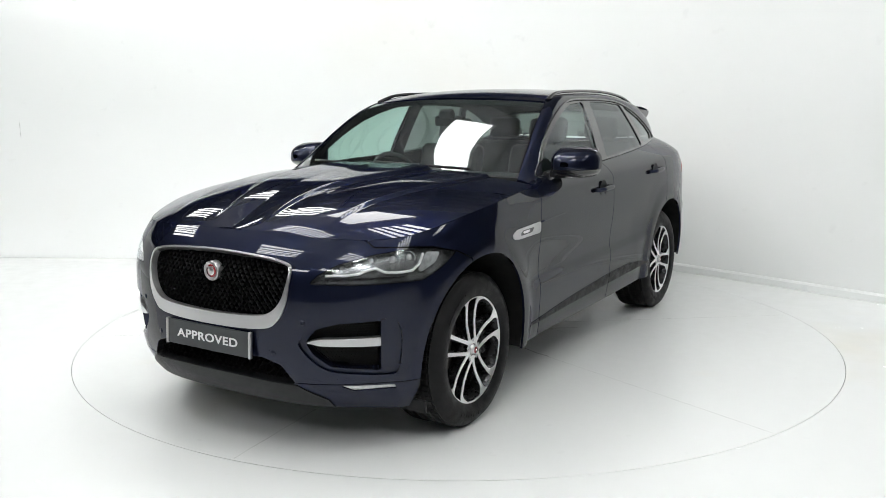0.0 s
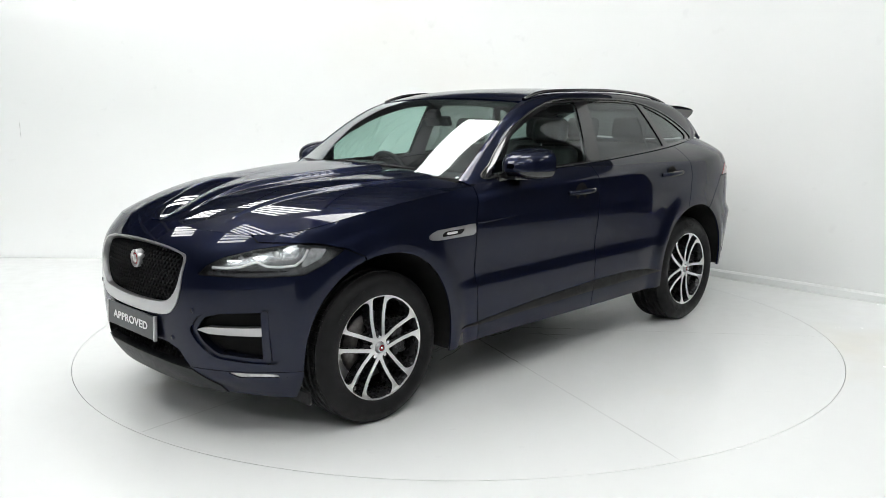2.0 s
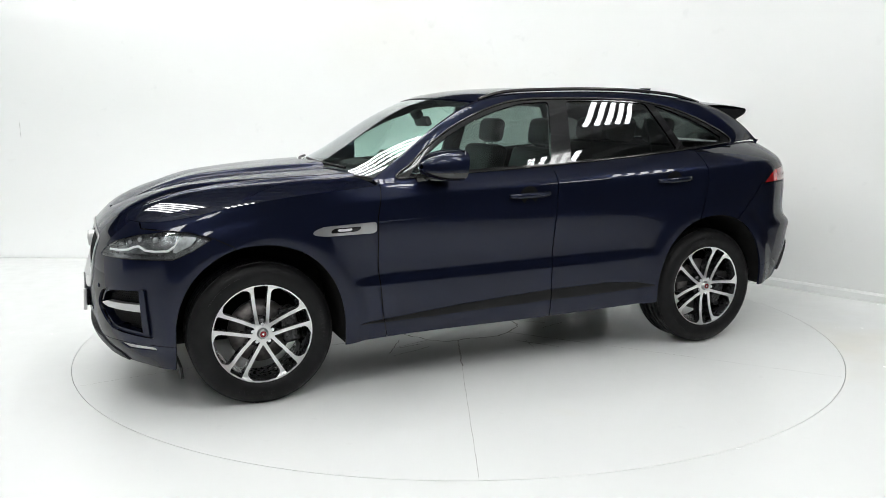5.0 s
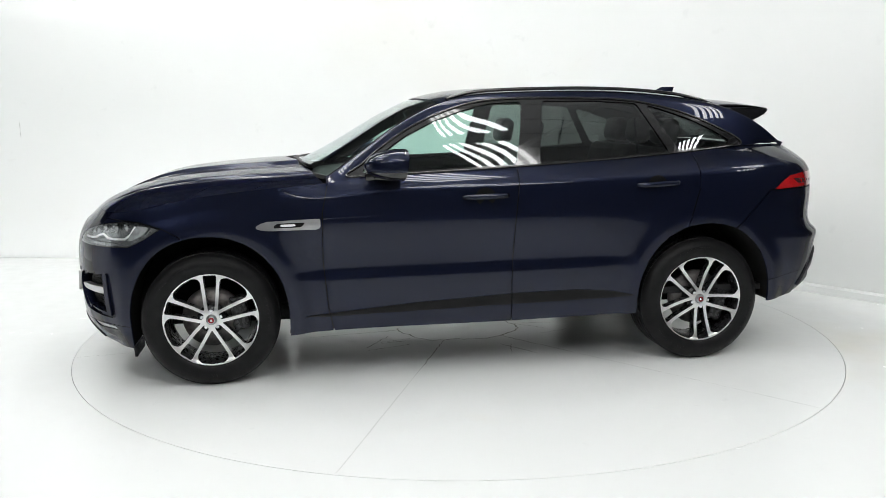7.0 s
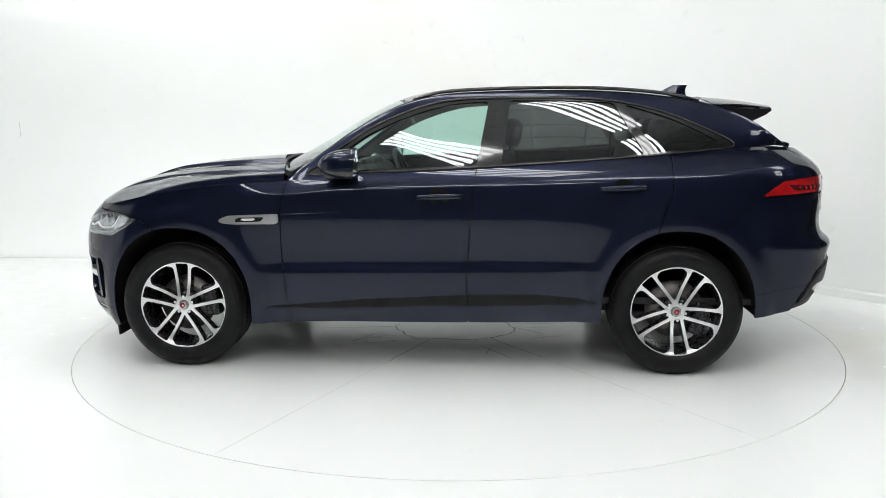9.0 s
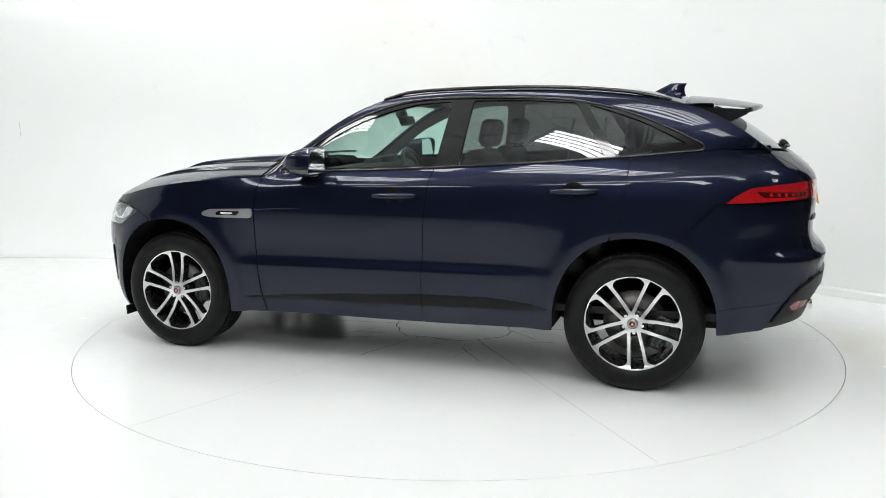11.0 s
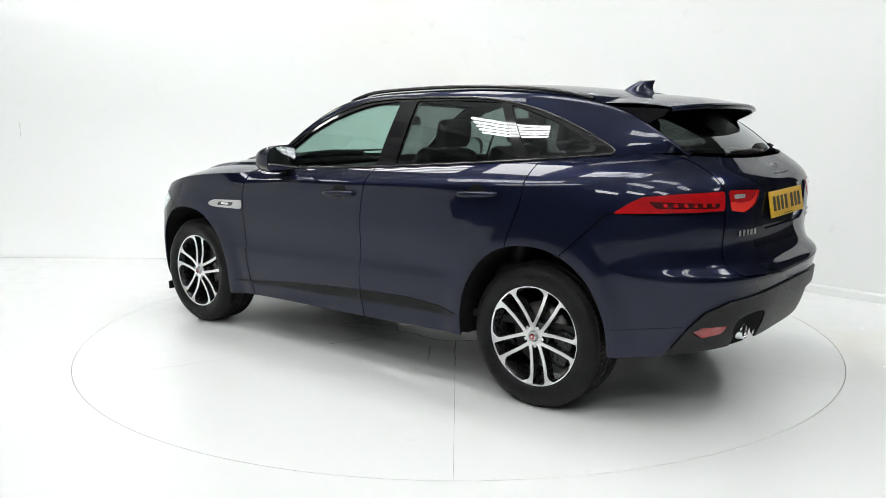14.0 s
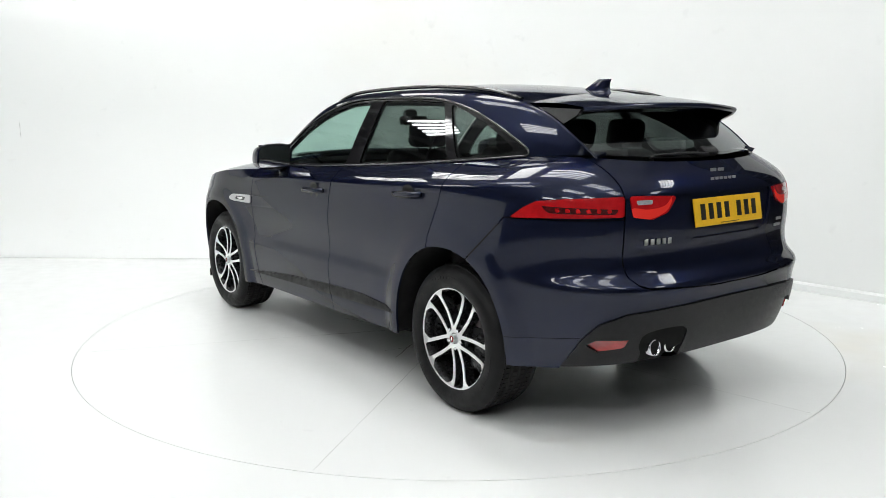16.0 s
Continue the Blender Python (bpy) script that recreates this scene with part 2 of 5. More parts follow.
def skin_low(a, v):
    """A point of the lower body. a: 0 front middle, 1 to 2 the flank, 3 rear middle; v: 0 low edge, 1 shoulder."""
    a = np.asarray(a, float)
    v = np.asarray(v, float)
    n_f, n_r, L_f, L_r = 2.75, 3.3, 0.85, 0.75
    z = 0.25 + 0.8 * v
    for _ in range(6):
        xf, xr = front_x(z), rear_x(z)
        phi = np.clip(a, 0, 1) * math.pi / 2
        psi = np.clip(3 - a, 0, 1) * math.pi / 2
        cf, sf = np.cos(phi).clip(0, 1) ** (2 / n_f), np.sin(phi).clip(0, 1) ** (2 / n_f)
        cr, sr = np.cos(psi).clip(0, 1) ** (2 / n_r), np.sin(psi).clip(0, 1) ** (2 / n_r)
        x = np.where(a < 1, xf - L_f * (1 - cf), np.where(a > 2, xr + L_r * (1 - cr), (xf - L_f) + (a - 1) * ((xr + L_r) - (xf - L_f))))
        s = np.where(a < 1, sf, np.where(a > 2, sr, 1.0))
        top = top_side(x) + (1 - s ** 2) * np.where(x > 0, 0.035, -0.028)
        low = low_side(x) + (1 - s ** 2) * np.where(x > 0, 0.02, 0.0)
        z = low + v * (top - low)
    y = half_width(x, z) * s
    return np.stack([x, y, z], -1)


ridge_x = cubic([(0, 2.10), (0.25, 1.85), (0.5, 1.60), (0.75, 1.32), (1, 1.02)])
ridge_z = cubic([(0, 0.976), (0.25, 1.072), (0.5, 1.126), (0.75, 1.158), (1, 1.182)])


def hood_edge(u):
    """The shoulder from the nose (u 0) to the foot of the windscreen pillar (u 1)."""
    a = np.asarray(u, float)
    a_end = 1.10
    return skin_low(a_end * a ** 0.8, np.ones_like(a))


def skin_hood(u, w):
    """The bonnet. u: 0 nose, 1 windscreen; w: 0 shoulder, 1 middle."""
    u, w = np.broadcast_arrays(np.asarray(u, float), np.asarray(w, float))
    e = hood_edge(u)
    m = np.stack([ridge_x(u), 0 * u, ridge_z(u)], -1)
    p = e + (m - e) * w[..., None]
    rise = m[..., 2] - e[..., 2]
    roll = 1 - (1 - w) ** 2.6
    p[..., 2] = e[..., 2] + rise * roll
    x, y = p[..., 0], np.abs(p[..., 1])
    fade = smooth(2.08, 1.6, x)
    # two creases that run back and outwards, and the raised middle between them
    line = 0.16 + 0.17 * smooth(2.1, 1.0, x)
    p[..., 2] += fade * 0.022 * (1 - smooth(-0.014, 0.010, y - line)) - fade * 0.005 * np.exp(-((y - line - 0.05) / 0.05) ** 2)
    line = 0.50 + 0.16 * smooth(2.0, 1.0, x)
    p[..., 2] += fade * 0.014 * (1 - smooth(-0.012, 0.010, y - line))
    return p


cant_x = cubic([(0, 0.79), (0.08, 0.64), (0.16, 0.48), (0.24, 0.31), (0.32, 0.13), (0.40, -0.08), (0.48, -0.32), (0.60, -0.75), (0.70, -1.12), (0.79, -1.48), (0.86, -1.73), (0.93, -1.93), (1.0, -2.09)])
cant_y = cubic([(0, 0.815), (0.08, 0.785), (0.16, 0.756), (0.24, 0.727), (0.32, 0.698), (0.40, 0.668), (0.48, 0.657), (0.60, 0.650), (0.70, 0.642), (0.79, 0.630), (0.86, 0.622), (0.93, 0.618), (1.0, 0.61)])
cant_z = cubic([(0, 1.135), (0.08, 1.236), (0.16, 1.350), (0.24, 1.458), (0.32, 1.542), (0.40, 1.591), (0.48, 1.608), (0.60, 1.616), (0.70, 1.605), (0.79, 1.566), (0.86, 1.506), (0.93, 1.408), (1.0, 1.288)])
mid_x = cubic([(0, 1.02), (0.08, 0.85), (0.16, 0.66), (0.24, 0.46), (0.32, 0.24), (0.40, 0.0), (0.48, -0.28), (0.60, -0.75), (0.70, -1.12), (0.79, -1.48), (0.86, -1.78), (0.93, -2.04), (1.0, -2.225)])
mid_z = cubic([(0, 1.170), (0.08, 1.244), (0.16, 1.348), (0.24, 1.466), (0.32, 1.573), (0.40, 1.632), (0.48, 1.652), (0.60, 1.660), (0.70, 1.646), (0.79, 1.610), (0.86, 1.545), (0.93, 1.404), (1.0, 1.264)])


def skin_roof(u, w):
    """Windscreen, roof and rear window. u: 0 bonnet, 1 tailgate; w: 0 edge, 1 middle."""
    u, w = np.broadcast_arrays(np.asarray(u, float), np.asarray(w, float))
    k = 1 - (1 - w) ** 2.1
    x = cant_x(u) + (mid_x(u) - cant_x(u)) * k
    y = cant_y(u) * (1 - w)
    z = cant_z(u) + (mid_z(u) - cant_z(u)) * k
    return np.stack([x, y, z], -1)


def skin_side(u, w):
    """The upper flank with the side windows. w: 0 shoulder, 1 roof edge."""
    u, w = np.broadcast_arrays(np.asarray(u, float), np.asarray(w, float))
    x, yc, zc = cant_x(u), cant_y(u), cant_z(u)
    zt = top_side(x)
    # shoulder point at the same station
    xr = rear_x(zt)
    d = np.clip((x - xr) / 0.75, 0, 1)
    s = np.where(d < 1, (1 - (1 - d) ** 3.3).clip(0, 1) ** (1 / 3.3), 1.0)
    yt = half_width(x, zt) * s
    y = yt + (yc - yt) * w + 0.010 * np.sin(math.pi * w) * smooth(0.0, 0.2, zc - zt)
    k = w + 0.0 * w
    # the roof edge rolls over
    y = y - 0.0 * w
    z = zt + (zc - zt) * k
    return np.stack([x + 0 * w, y, z], -1)


cap_w = cubic([(0.0, 0.02), (0.1, 0.028), (0.2, 0.042), (0.33, 0.075), (0.42, 0.11), (0.5, 0.12), (0.8, 0.12), (0.87, 0.035), (1.0, 0.03)])


def cap_grid(us, n_side=44, n_top=14):
    """Upper flank and roof edge as one sheet, with the bend between them rounded. Points and quads."""
    U = np.asarray(us, float)[:, None]
    a = skin_side(U, np.linspace(0.004, 1, n_side)[None, :])
    b = skin_roof(U, cap_w(U) * np.linspace(0, 1, n_top)[None, 1:])
    P = np.concatenate([a, b], 1)
    keep = P.copy()
    for _ in range(40):
        P[:, 1:-1] += 0.5 * ((P[:, :-2] + P[:, 2:]) / 2 - P[:, 1:-1])
    # only the neighbourhood of the bend is rounded
    k = np.arange(P.shape[1])
    m = np.exp(-((k - n_side + 1) / 9.0) ** 2)[None, :, None]
    P = keep * (1 - m) + P * m
    n, c = P.shape[:2]
    i = np.arange(n - 1)[:, None] * c + np.arange(c - 1)[None, :]
    F = np.stack([i, i + c, i + c + 1, i + 1], -1).reshape(-1, 4)
    return P.reshape(-1, 3), [tuple(q) for q in F.tolist()]


# ================= mesh helpers =================
def grid(f, us, ws):
    """Points and quads of a surface over two lists of parameters."""
    U, Wd = np.meshgrid(np.asarray(us, float), np.asarray(ws, float), indexing="ij")
    V = f(U, Wd).reshape(-1, 3)
    n, m = U.shape
    i = np.arange(n - 1)[:, None] * m + np.arange(m - 1)[None, :]
    F = np.stack([i, i + m, i + m + 1, i + 1], -1).reshape(-1, 4)
    return V, [tuple(q) for q in F.tolist()]


def clip(mesh, f):
    """The part of a mesh where f, a value at each point, is above nought, cut cleanly along f = 0."""
    V, F = mesh
    if not len(F):
        return mesh
    d = f(V)
    pos = d > 0
    out, extra, seen = [], [], {}
    base = len(V)

    def cut(i, j):
        key = (min(i, j), max(i, j))
        if key not in seen:
            t = d[i] / (d[i] - d[j])
            seen[key] = base + len(extra)
            extra.append(V[i] + (V[j] - V[i]) * t)
        return seen[key]

    for q in F:
        k = sum(1 for i in q if pos[i])
        if k == len(q):
            out.append(q)
        elif k:
            poly = []
            for i, j in zip(q, q[1:] + q[:1]):
                if pos[i]:
                    poly.append(i)
                if pos[i] != pos[j]:
                    poly.append(cut(i, j))
            if len(poly) > 2:
                out.append(tuple(poly))
    V2 = np.vstack([V, np.array(extra)]) if extra else V
    used = sorted({i for q in out for i in q})
    remap = {o: n for n, o in enumerate(used)}
    return V2[used] if used else V2[:0], [tuple(remap[i] for i in q) for q in out]


def ring(points, n=8, tight=0.0):
    """A closed smooth outline through points (Catmull-Rom), n steps a span."""
    P = np.array(points, float)
    N = len(P)
    out = []
    for i in range(N):
        a, b, c, e = P[i - 1], P[i], P[(i + 1) % N], P[(i + 2) % N]
        for t in np.arange(n) / n:
            h = (1 - tight) * 0.5
            m0, m1 = (c - a) * h, (e - b) * h
            out.append((2 * t ** 3 - 3 * t ** 2 + 1) * b + (t ** 3 - 2 * t ** 2 + t) * m0 + (3 * t ** 2 - 2 * t ** 3) * c + (t ** 3 - t ** 2) * m1)
    return np.array(out)


def rounded(points, r, n=4):
    """A closed outline with straight sides and corners rounded by r."""
    P = np.array(points, float)
    out = []
    for i in range(len(P)):
        a, b, c = P[i - 1], P[i], P[(i + 1) % len(P)]
        la, lc = np.linalg.norm(a - b), np.linalg.norm(c - b)
        k = min(r, la * 0.45, lc * 0.45)
        s, e = b + (a - b) / la * k, b + (c - b) / lc * k
        for t in np.linspace(0, 1, n + 1):
            out.append((1 - t) ** 2 * s + 2 * t * (1 - t) * b + t * t * e)
    return np.array(out)


def inside(Q, poly):
    """Signed distance of points Q to an outline, above nought inside."""
    Q, P = np.asarray(Q, float), np.asarray(poly, float)
    A, B = P, np.roll(P, -1, 0)
    best = np.full(len(Q), 1e9)
    odd = np.zeros(len(Q), bool)
    for a, b in zip(A, B):
        e = b - a
        w = Q - a
        t = np.clip((w @ e) / max(e @ e, 1e-12), 0, 1)
        best = np.minimum(best, ((w - t[:, None] * e) ** 2).sum(1))
        up = (a[1] <= Q[:, 1]) != (b[1] <= Q[:, 1])
        if abs(e[1]) > 1e-12:
            odd ^= up & (Q[:, 0] < a[0] + (Q[:, 1] - a[1]) / e[1] * e[0])
    return np.where(odd, 1, -1) * np.sqrt(best)


def xz(V):
    return V[:, [0, 2]]


def yz(V):
    return V[:, [1, 2]]


def wrap_f(V):
    """Unrolls the front corner: across by x - y, up by z."""
    return np.stack([V[:, 0] - np.abs(V[:, 1]), V[:, 2]], -1)


def wrap_r(V):
    return np.stack([V[:, 0] + np.abs(V[:, 1]), V[:, 2]], -1)


def mirrored(mesh):
    V, F = mesh
    return V * np.array([1, -1, 1]), [tuple(reversed(q)) for q in F]


def joined(*meshes):
    V, F, n = [], [], 0
    for v, f in meshes:
        V.append(v)
        F += [tuple(i + n for i in q) for q in f]
        n += len(v)
    return np.vstack(V), F


def both(mesh):
    return joined(mesh, mirrored(mesh))


def facing(bm, out_from):
    """Turns all faces to look away from a point."""
    bmesh.ops.recalc_face_normals(bm, faces=bm.faces)
    c = Vector(out_from)
    s = sum((f.calc_center_median() - c).dot(f.normal) * f.calc_area() for f in bm.faces)
    if s < 0:
        bmesh.ops.reverse_faces(bm, faces=bm.faces)


def panel(mesh, depth=0.012, lift=0.0, out_from=(0, 0, 0.7), round_lip=0.0015):
    """A sheet with its rim folded inwards by depth, lifted off the skin by lift."""
    V, F = mesh
    bm = bmesh.new()
    vs = [bm.verts.new(v) for v in V]
    for q in F:
        if len(set(q)) > 2:
            try:
                bm.faces.new([vs[i] for i in q])
            except ValueError:
                pass
    bmesh.ops.remove_doubles(bm, verts=bm.verts, dist=0.0004)
    bmesh.ops.dissolve_degenerate(bm, dist=0.0002, edges=bm.edges)
    facing(bm, out_from)
    bm.normal_update()
    if lift:
        moved = [(v, v.co + v.normal * lift) for v in bm.verts]
        for v, c in moved:
            v.co = c
    for f in bm.faces:
        f.smooth = True
    if depth:
        rim = [e for e in bm.edges if e.is_boundary]
        rim_v = {v: v.normal.copy() for e in rim for v in e.verts}
        inner = {}
        for v, nrm in rim_v.items():
            inner[v] = bm.verts.new(v.co - nrm * depth)
        for e in rim:
            a, b = e.verts
            l = e.link_faces[0]
            if any(lp.vert == a and lp.link_loop_next.vert == b for lp in l.loops):
                a, b = b, a
            try:
                f = bm.faces.new((a, b, inner[b], inner[a]))
                f.smooth = True
            except ValueError:
                pass
            e.smooth = False
    return bm


def part(name, bm, material, parent=None, label="", kind=""):
    """Links a bmesh as one mesh object under a thing or a part."""
    me = bpy.data.meshes.new(name)
    bm.to_mesh(me)
    bm.free()
    me.materials.append(material)
    ob = new(name, me)
    if parent is not None:
        ob.parent = parent
    return tagged(ob, label=label, kind=kind)


def shared(name, me, parent, m=None):
    """Another object on a mesh that is there already."""
    ob = new(name, me)
    ob.parent = parent
    if m is not None:
        ob.matrix_basis = m
    return ob


def box(bm, size, at=(0, 0, 0), rot=(0, 0, 0), bevel=0.0, segments=2):
    r = bmesh.ops.create_cube(bm, size=1, matrix=pose(*at, *rot) @ Matrix.Diagonal((*size, 1)))
    if bevel:
        es = {e for v in r["verts"] for e in v.link_edges}
        bmesh.ops.bevel(bm, geom=list(es), offset=bevel, segments=segments, affect="EDGES", profile=0.5)
    return bm


def rod(bm, a, b, r1, r2=None, n=12, caps=True):
    a, b = Vector(a), Vector(b)
    d = b - a
    m = Matrix.Translation((a + b) / 2) @ d.to_track_quat("Z", "Y").to_matrix().to_4x4()
    bmesh.ops.create_cone(bm, cap_ends=caps, segments=n, radius1=r1, radius2=r1 if r2 is None else r2, depth=d.length, matrix=m)
    return bm


def lathe(profile, n=48, axis="y"):
    """Turns (radius, along) pairs about the y axis."""
    bm = bmesh.new()
    rows = []
    for k in range(n):
        a = 2 * math.pi * k / n
        rows.append([bm.verts.new((r * math.cos(a), y, r * math.sin(a))) for r, y in profile])
    for k in range(n):
        p, q = rows[k], rows[(k + 1) % n]
        for i in range(len(profile) - 1):
            bm.faces.new((p[i], p[i + 1], q[i + 1], q[i]))
    bmesh.ops.remove_doubles(bm, verts=bm.verts, dist=1e-5)
    bmesh.ops.recalc_face_normals(bm, faces=bm.faces)
    for f in bm.faces:
        f.smooth = True
    return bm


def tube(points, radius, n=8, flat=1.0, closed=False):
    """A bar of round or flattened section along a line of points; flat scales its height."""
    P = [Vector(p) for p in points]
    bm = bmesh.new()
    rings = []
    N = len(P)
    for i, p in enumerate(P):
        a = P[i - 1] if (i or closed) else P[i]
        b = P[(i + 1) % N] if (i < N - 1 or closed) else P[i]
        t = (b - a).normalized()
        side = t.cross(Vector((0, 0, 1)))
        side = side.normalized() if side.length > 1e-4 else Vector((0, 1, 0))
        up = side.cross(t).normalized()
        r = radius[i] if isinstance(radius, (list, tuple)) else radius
        rings.append([bm.verts.new(p + side * (r * math.cos(2 * math.pi * k / n)) + up * (r * flat * math.sin(2 * math.pi * k / n))) for k in range(n)])
    for i in range(N if closed else N - 1):
        p, q = rings[i], rings[(i + 1) % N]
        for k in range(n):
            bm.faces.new((p[k], p[(k + 1) % n], q[(k + 1) % n], q[k])).smooth = True
    if not closed:
        bm.faces.new(rings[0])
        bm.faces.new(rings[-1])
    bmesh.ops.recalc_face_normals(bm, faces=bm.faces)
    return bm


def shade_smooth(bm, angle=40):
    lim = radians(angle)
    for f in bm.faces:
        f.smooth = True
    for e in bm.edges:
        if len(e.link_faces) == 2 and e.calc_face_angle(0) > lim:
            e.smooth = False
    return bm


def prism(outline, place, depth, normal=None):
    """A flat outline (a, b) put in space by place(a, b, d), d from 0 to depth, closed, as a bmesh."""
    bm = bmesh.new()
    top = [bm.verts.new(place(a, b, depth)) for a, b in outline]
    low = [bm.verts.new(place(a, b, 0.0)) for a, b in outline]
    n = len(top)
    bm.faces.new(top)
    bm.faces.new(list(reversed(low)))
    for i in range(n):
        bm.faces.new((top[i], low[i], low[(i + 1) % n], top[(i + 1) % n]))
    bmesh.ops.recalc_face_normals(bm, faces=bm.faces)
    return shade_smooth(bm)


# ================= the studio =================
def strip(points, width, z, name, mat, parent=None, lift=0.0, wave=0.0, seed=1):
    """A thin line of dirt lying on a surface, with an uneven edge."""
    rnd = random.Random(seed)
    bm = bmesh.new()
    prev = None
    for i, (x, y) in enumerate(points):
        a = points[max(i - 1, 0)]
        b = points[min(i + 1, len(points) - 1)]
        d = Vector((b[0] - a[0], b[1] - a[1], 0)).normalized()
        n = Vector((-d.y, d.x, 0))
        w = width * rnd.uniform(0.5, 1.3) / 2
        c = Vector((x, y, z)) + n * rnd.uniform(-wave, wave)
        cur = (bm.verts.new(c + n * w), bm.verts.new(c - n * w))
        if prev:
            bm.faces.new((prev[0], prev[1], cur[1], cur[0]))
        prev = cur
    bmesh.ops.recalc_face_normals(bm, faces=bm.faces)
    for f in bm.faces:
        if f.normal.z < 0:
            f.normal_flip()
    return part(name, bm, mat, parent)


def sub_line(a, b, n):
    return [(a[0] + (b[0] - a[0]) * k / n, a[1] + (b[1] - a[1]) * k / n) for k in range(n + 1)]


def wall_plan():
    """The plan of the white backdrop: a straight wall, a wide curve, a long back wall, and a return."""
    pts = [(3.75, 0.263), (3.4, 0.649), (3.0, 1.090), (2.6, 1.532), (1.9, 2.304)]
    # wide round corner
    a, b, c = (1.9, 2.304), (0.2, 4.18), (-2.6, 4.32)
    for k in range(1, 11):
        t = k / 10
        pts.append(tuple((1 - t) ** 2 * a[i] + 2 * t * (1 - t) * b[i] + t * t * c[i] for i in (0, 1)))
    pts += [(-4.0, 4.38), (-5.55, 4.44), (-6.6, 4.3), (-7.4, 3.7), (-7.9, 2.7), (-8.0, 0.0), (-8.0, -3.0)]
    return pts


def build_studio():
    # floor around the turntable
    bm = bmesh.new()
    n = 160
    inner = [bm.verts.new(((DISC_R + 0.0035) * math.cos(2 * math.pi * k / n), (DISC_R + 0.0035) * math.sin(2 * math.pi * k / n), 0)) for k in range(n)]
    outer = []
    for k in range(n):
        a = 2 * math.pi * k / n
        s = 16.0 / max(abs(math.cos(a)), abs(math.sin(a)))
        for reach, part_of in ((6.0, math.cos(a)), (8.2, -math.cos(a)), (4.75, math.sin(a)), (8.0, -math.sin(a))):
            if part_of > 1e-6:
                s = min(s, reach / part_of)
        outer.append(bm.verts.new((s * math.cos(a), s * math.sin(a), 0)))
    deep = [bm.verts.new((v.co.x, v.co.y, -0.05)) for v in inner]
    for k in range(n):
        j = (k + 1) % n
        bm.faces.new((inner[k], outer[k], outer[j], inner[j]))
        bm.faces.new((inner[j], deep[j], deep[k], inner[k]))
    bmesh.ops.recalc_face_normals(bm, faces=bm.faces)
    floor = part("floor", bm, FLOOR_WHITE, None, "glossy white painted studio floor with faint scuffs", "structure")
    bm = bmesh.new()
    bmesh.ops.create_circle(bm, cap_ends=True, segments=96, radius=DISC_R + 0.1, matrix=Matrix.Translation((0, 0, -0.045)))
    part("pit", bm, GAP_DARK, floor)
    bm = box(bmesh.new(), (33, 33, 0.06), (0, 0, -0.09))
    part("floor_hall", bm, HALL_FLOOR, None, "bare grey concrete hall floor", "structure")
    # backdrop wall with a coved foot
    plan = wall_plan()
    bm = bmesh.new()
    rows = []
    for i, (x, y) in enumerate(plan):
        a, b = plan[max(i - 1, 0)], plan[min(i + 1, len(plan) - 1)]
        d = Vector((b[0] - a[0], b[1] - a[1], 0)).normalized()
        inn = Vector((-d.y, d.x, 0))
        r = 0.02 if i < 5 else min(0.02 + (i - 4) * 0.16, 1.6)
        row = []
        for k in range(15):
            q = k / 14 * math.pi / 2
            row.append(bm.verts.new(Vector((x, y, 0.003)) + inn * (r * (1 - math.sin(q))) + Vector((0, 0, r * (1 - math.cos(q))))))
        for z in (1.75, 2.2, 2.6, 3.03):
            row.append(bm.verts.new((x, y, z)))
        rows.append(row)
    for p, q in zip(rows, rows[1:]):
        for k in range(len(p) - 1):
            bm.faces.new((p[k], q[k], q[k + 1], p[k + 1])).smooth = True
    bmesh.ops.recalc_face_normals(bm, faces=bm.faces)
    back = []
    for p in rows:
        i = rows.index(p)
        a, b = plan[max(i - 1, 0)], plan[min(i + 1, len(plan) - 1)]
        d = Vector((b[0] - a[0], b[1] - a[1], 0)).normalized()
        outn = Vector((d.y, -d.x, 0))
        back.append((bm.verts.new(p[-1].co + outn * 0.12), bm.verts.new(Vector((plan[i][0], plan[i][1], 0)) + outn * 0.12)))
    for (p, q), (bp, bq) in zip(zip(rows, rows[1:]), zip(back, back[1:])):
        bm.faces.new((p[-1], q[-1], bq[0], bp[0]))
        bm.faces.new((bp[0], bq[0], bq[1], bp[1]))
    wall = part("wall_backdrop", bm, WALL_WHITE, None, "white painted studio backdrop wall with rounded corner", "structure")
    # skirting along the straight wall
    bm = bmesh.new()
    prof = [(0.0, 0.0), (0.03, 0.0), (0.03, 0.055), (0.018, 0.07), (0.0, 0.07)]
    d = Vector((-0.672, 0.741, 0))
    inn = Vector((-0.741, -0.672, 0))
    ends = [Vector((3.75, 0.263, 0.001)) + inn * 0.004, Vector((1.9, 2.304, 0.001)) + inn * 0.004]
    rr = [[bm.verts.new(e + inn * a + Vector((0, 0, b))) for a, b in prof] for e in ends]
    for k in range(len(prof)):
        bm.faces.new((rr[0][k], rr[0][(k + 1) % 5], rr[1][(k + 1) % 5], rr[1][k]))
    bm.faces.new(rr[0])
    bm.faces.new(list(reversed(rr[1])))
    bmesh.ops.recalc_face_normals(bm, faces=bm.faces)
    part("baseboard", bm, WALL_WHITE, None, "low white skirting at the foot of the wall", "structure")
    # seam in the far wall
    bm = bmesh.new()
    pts = [(-5.62, 4.33, 0.30), (-5.60, 4.345, 0.42), (-5.48, 4.36, 0.62), (-5.36, 4.38, 0.85), (-5.33, 4.385, 1.1), (-5.335, 4.385, 1.42)]
    tmp = []
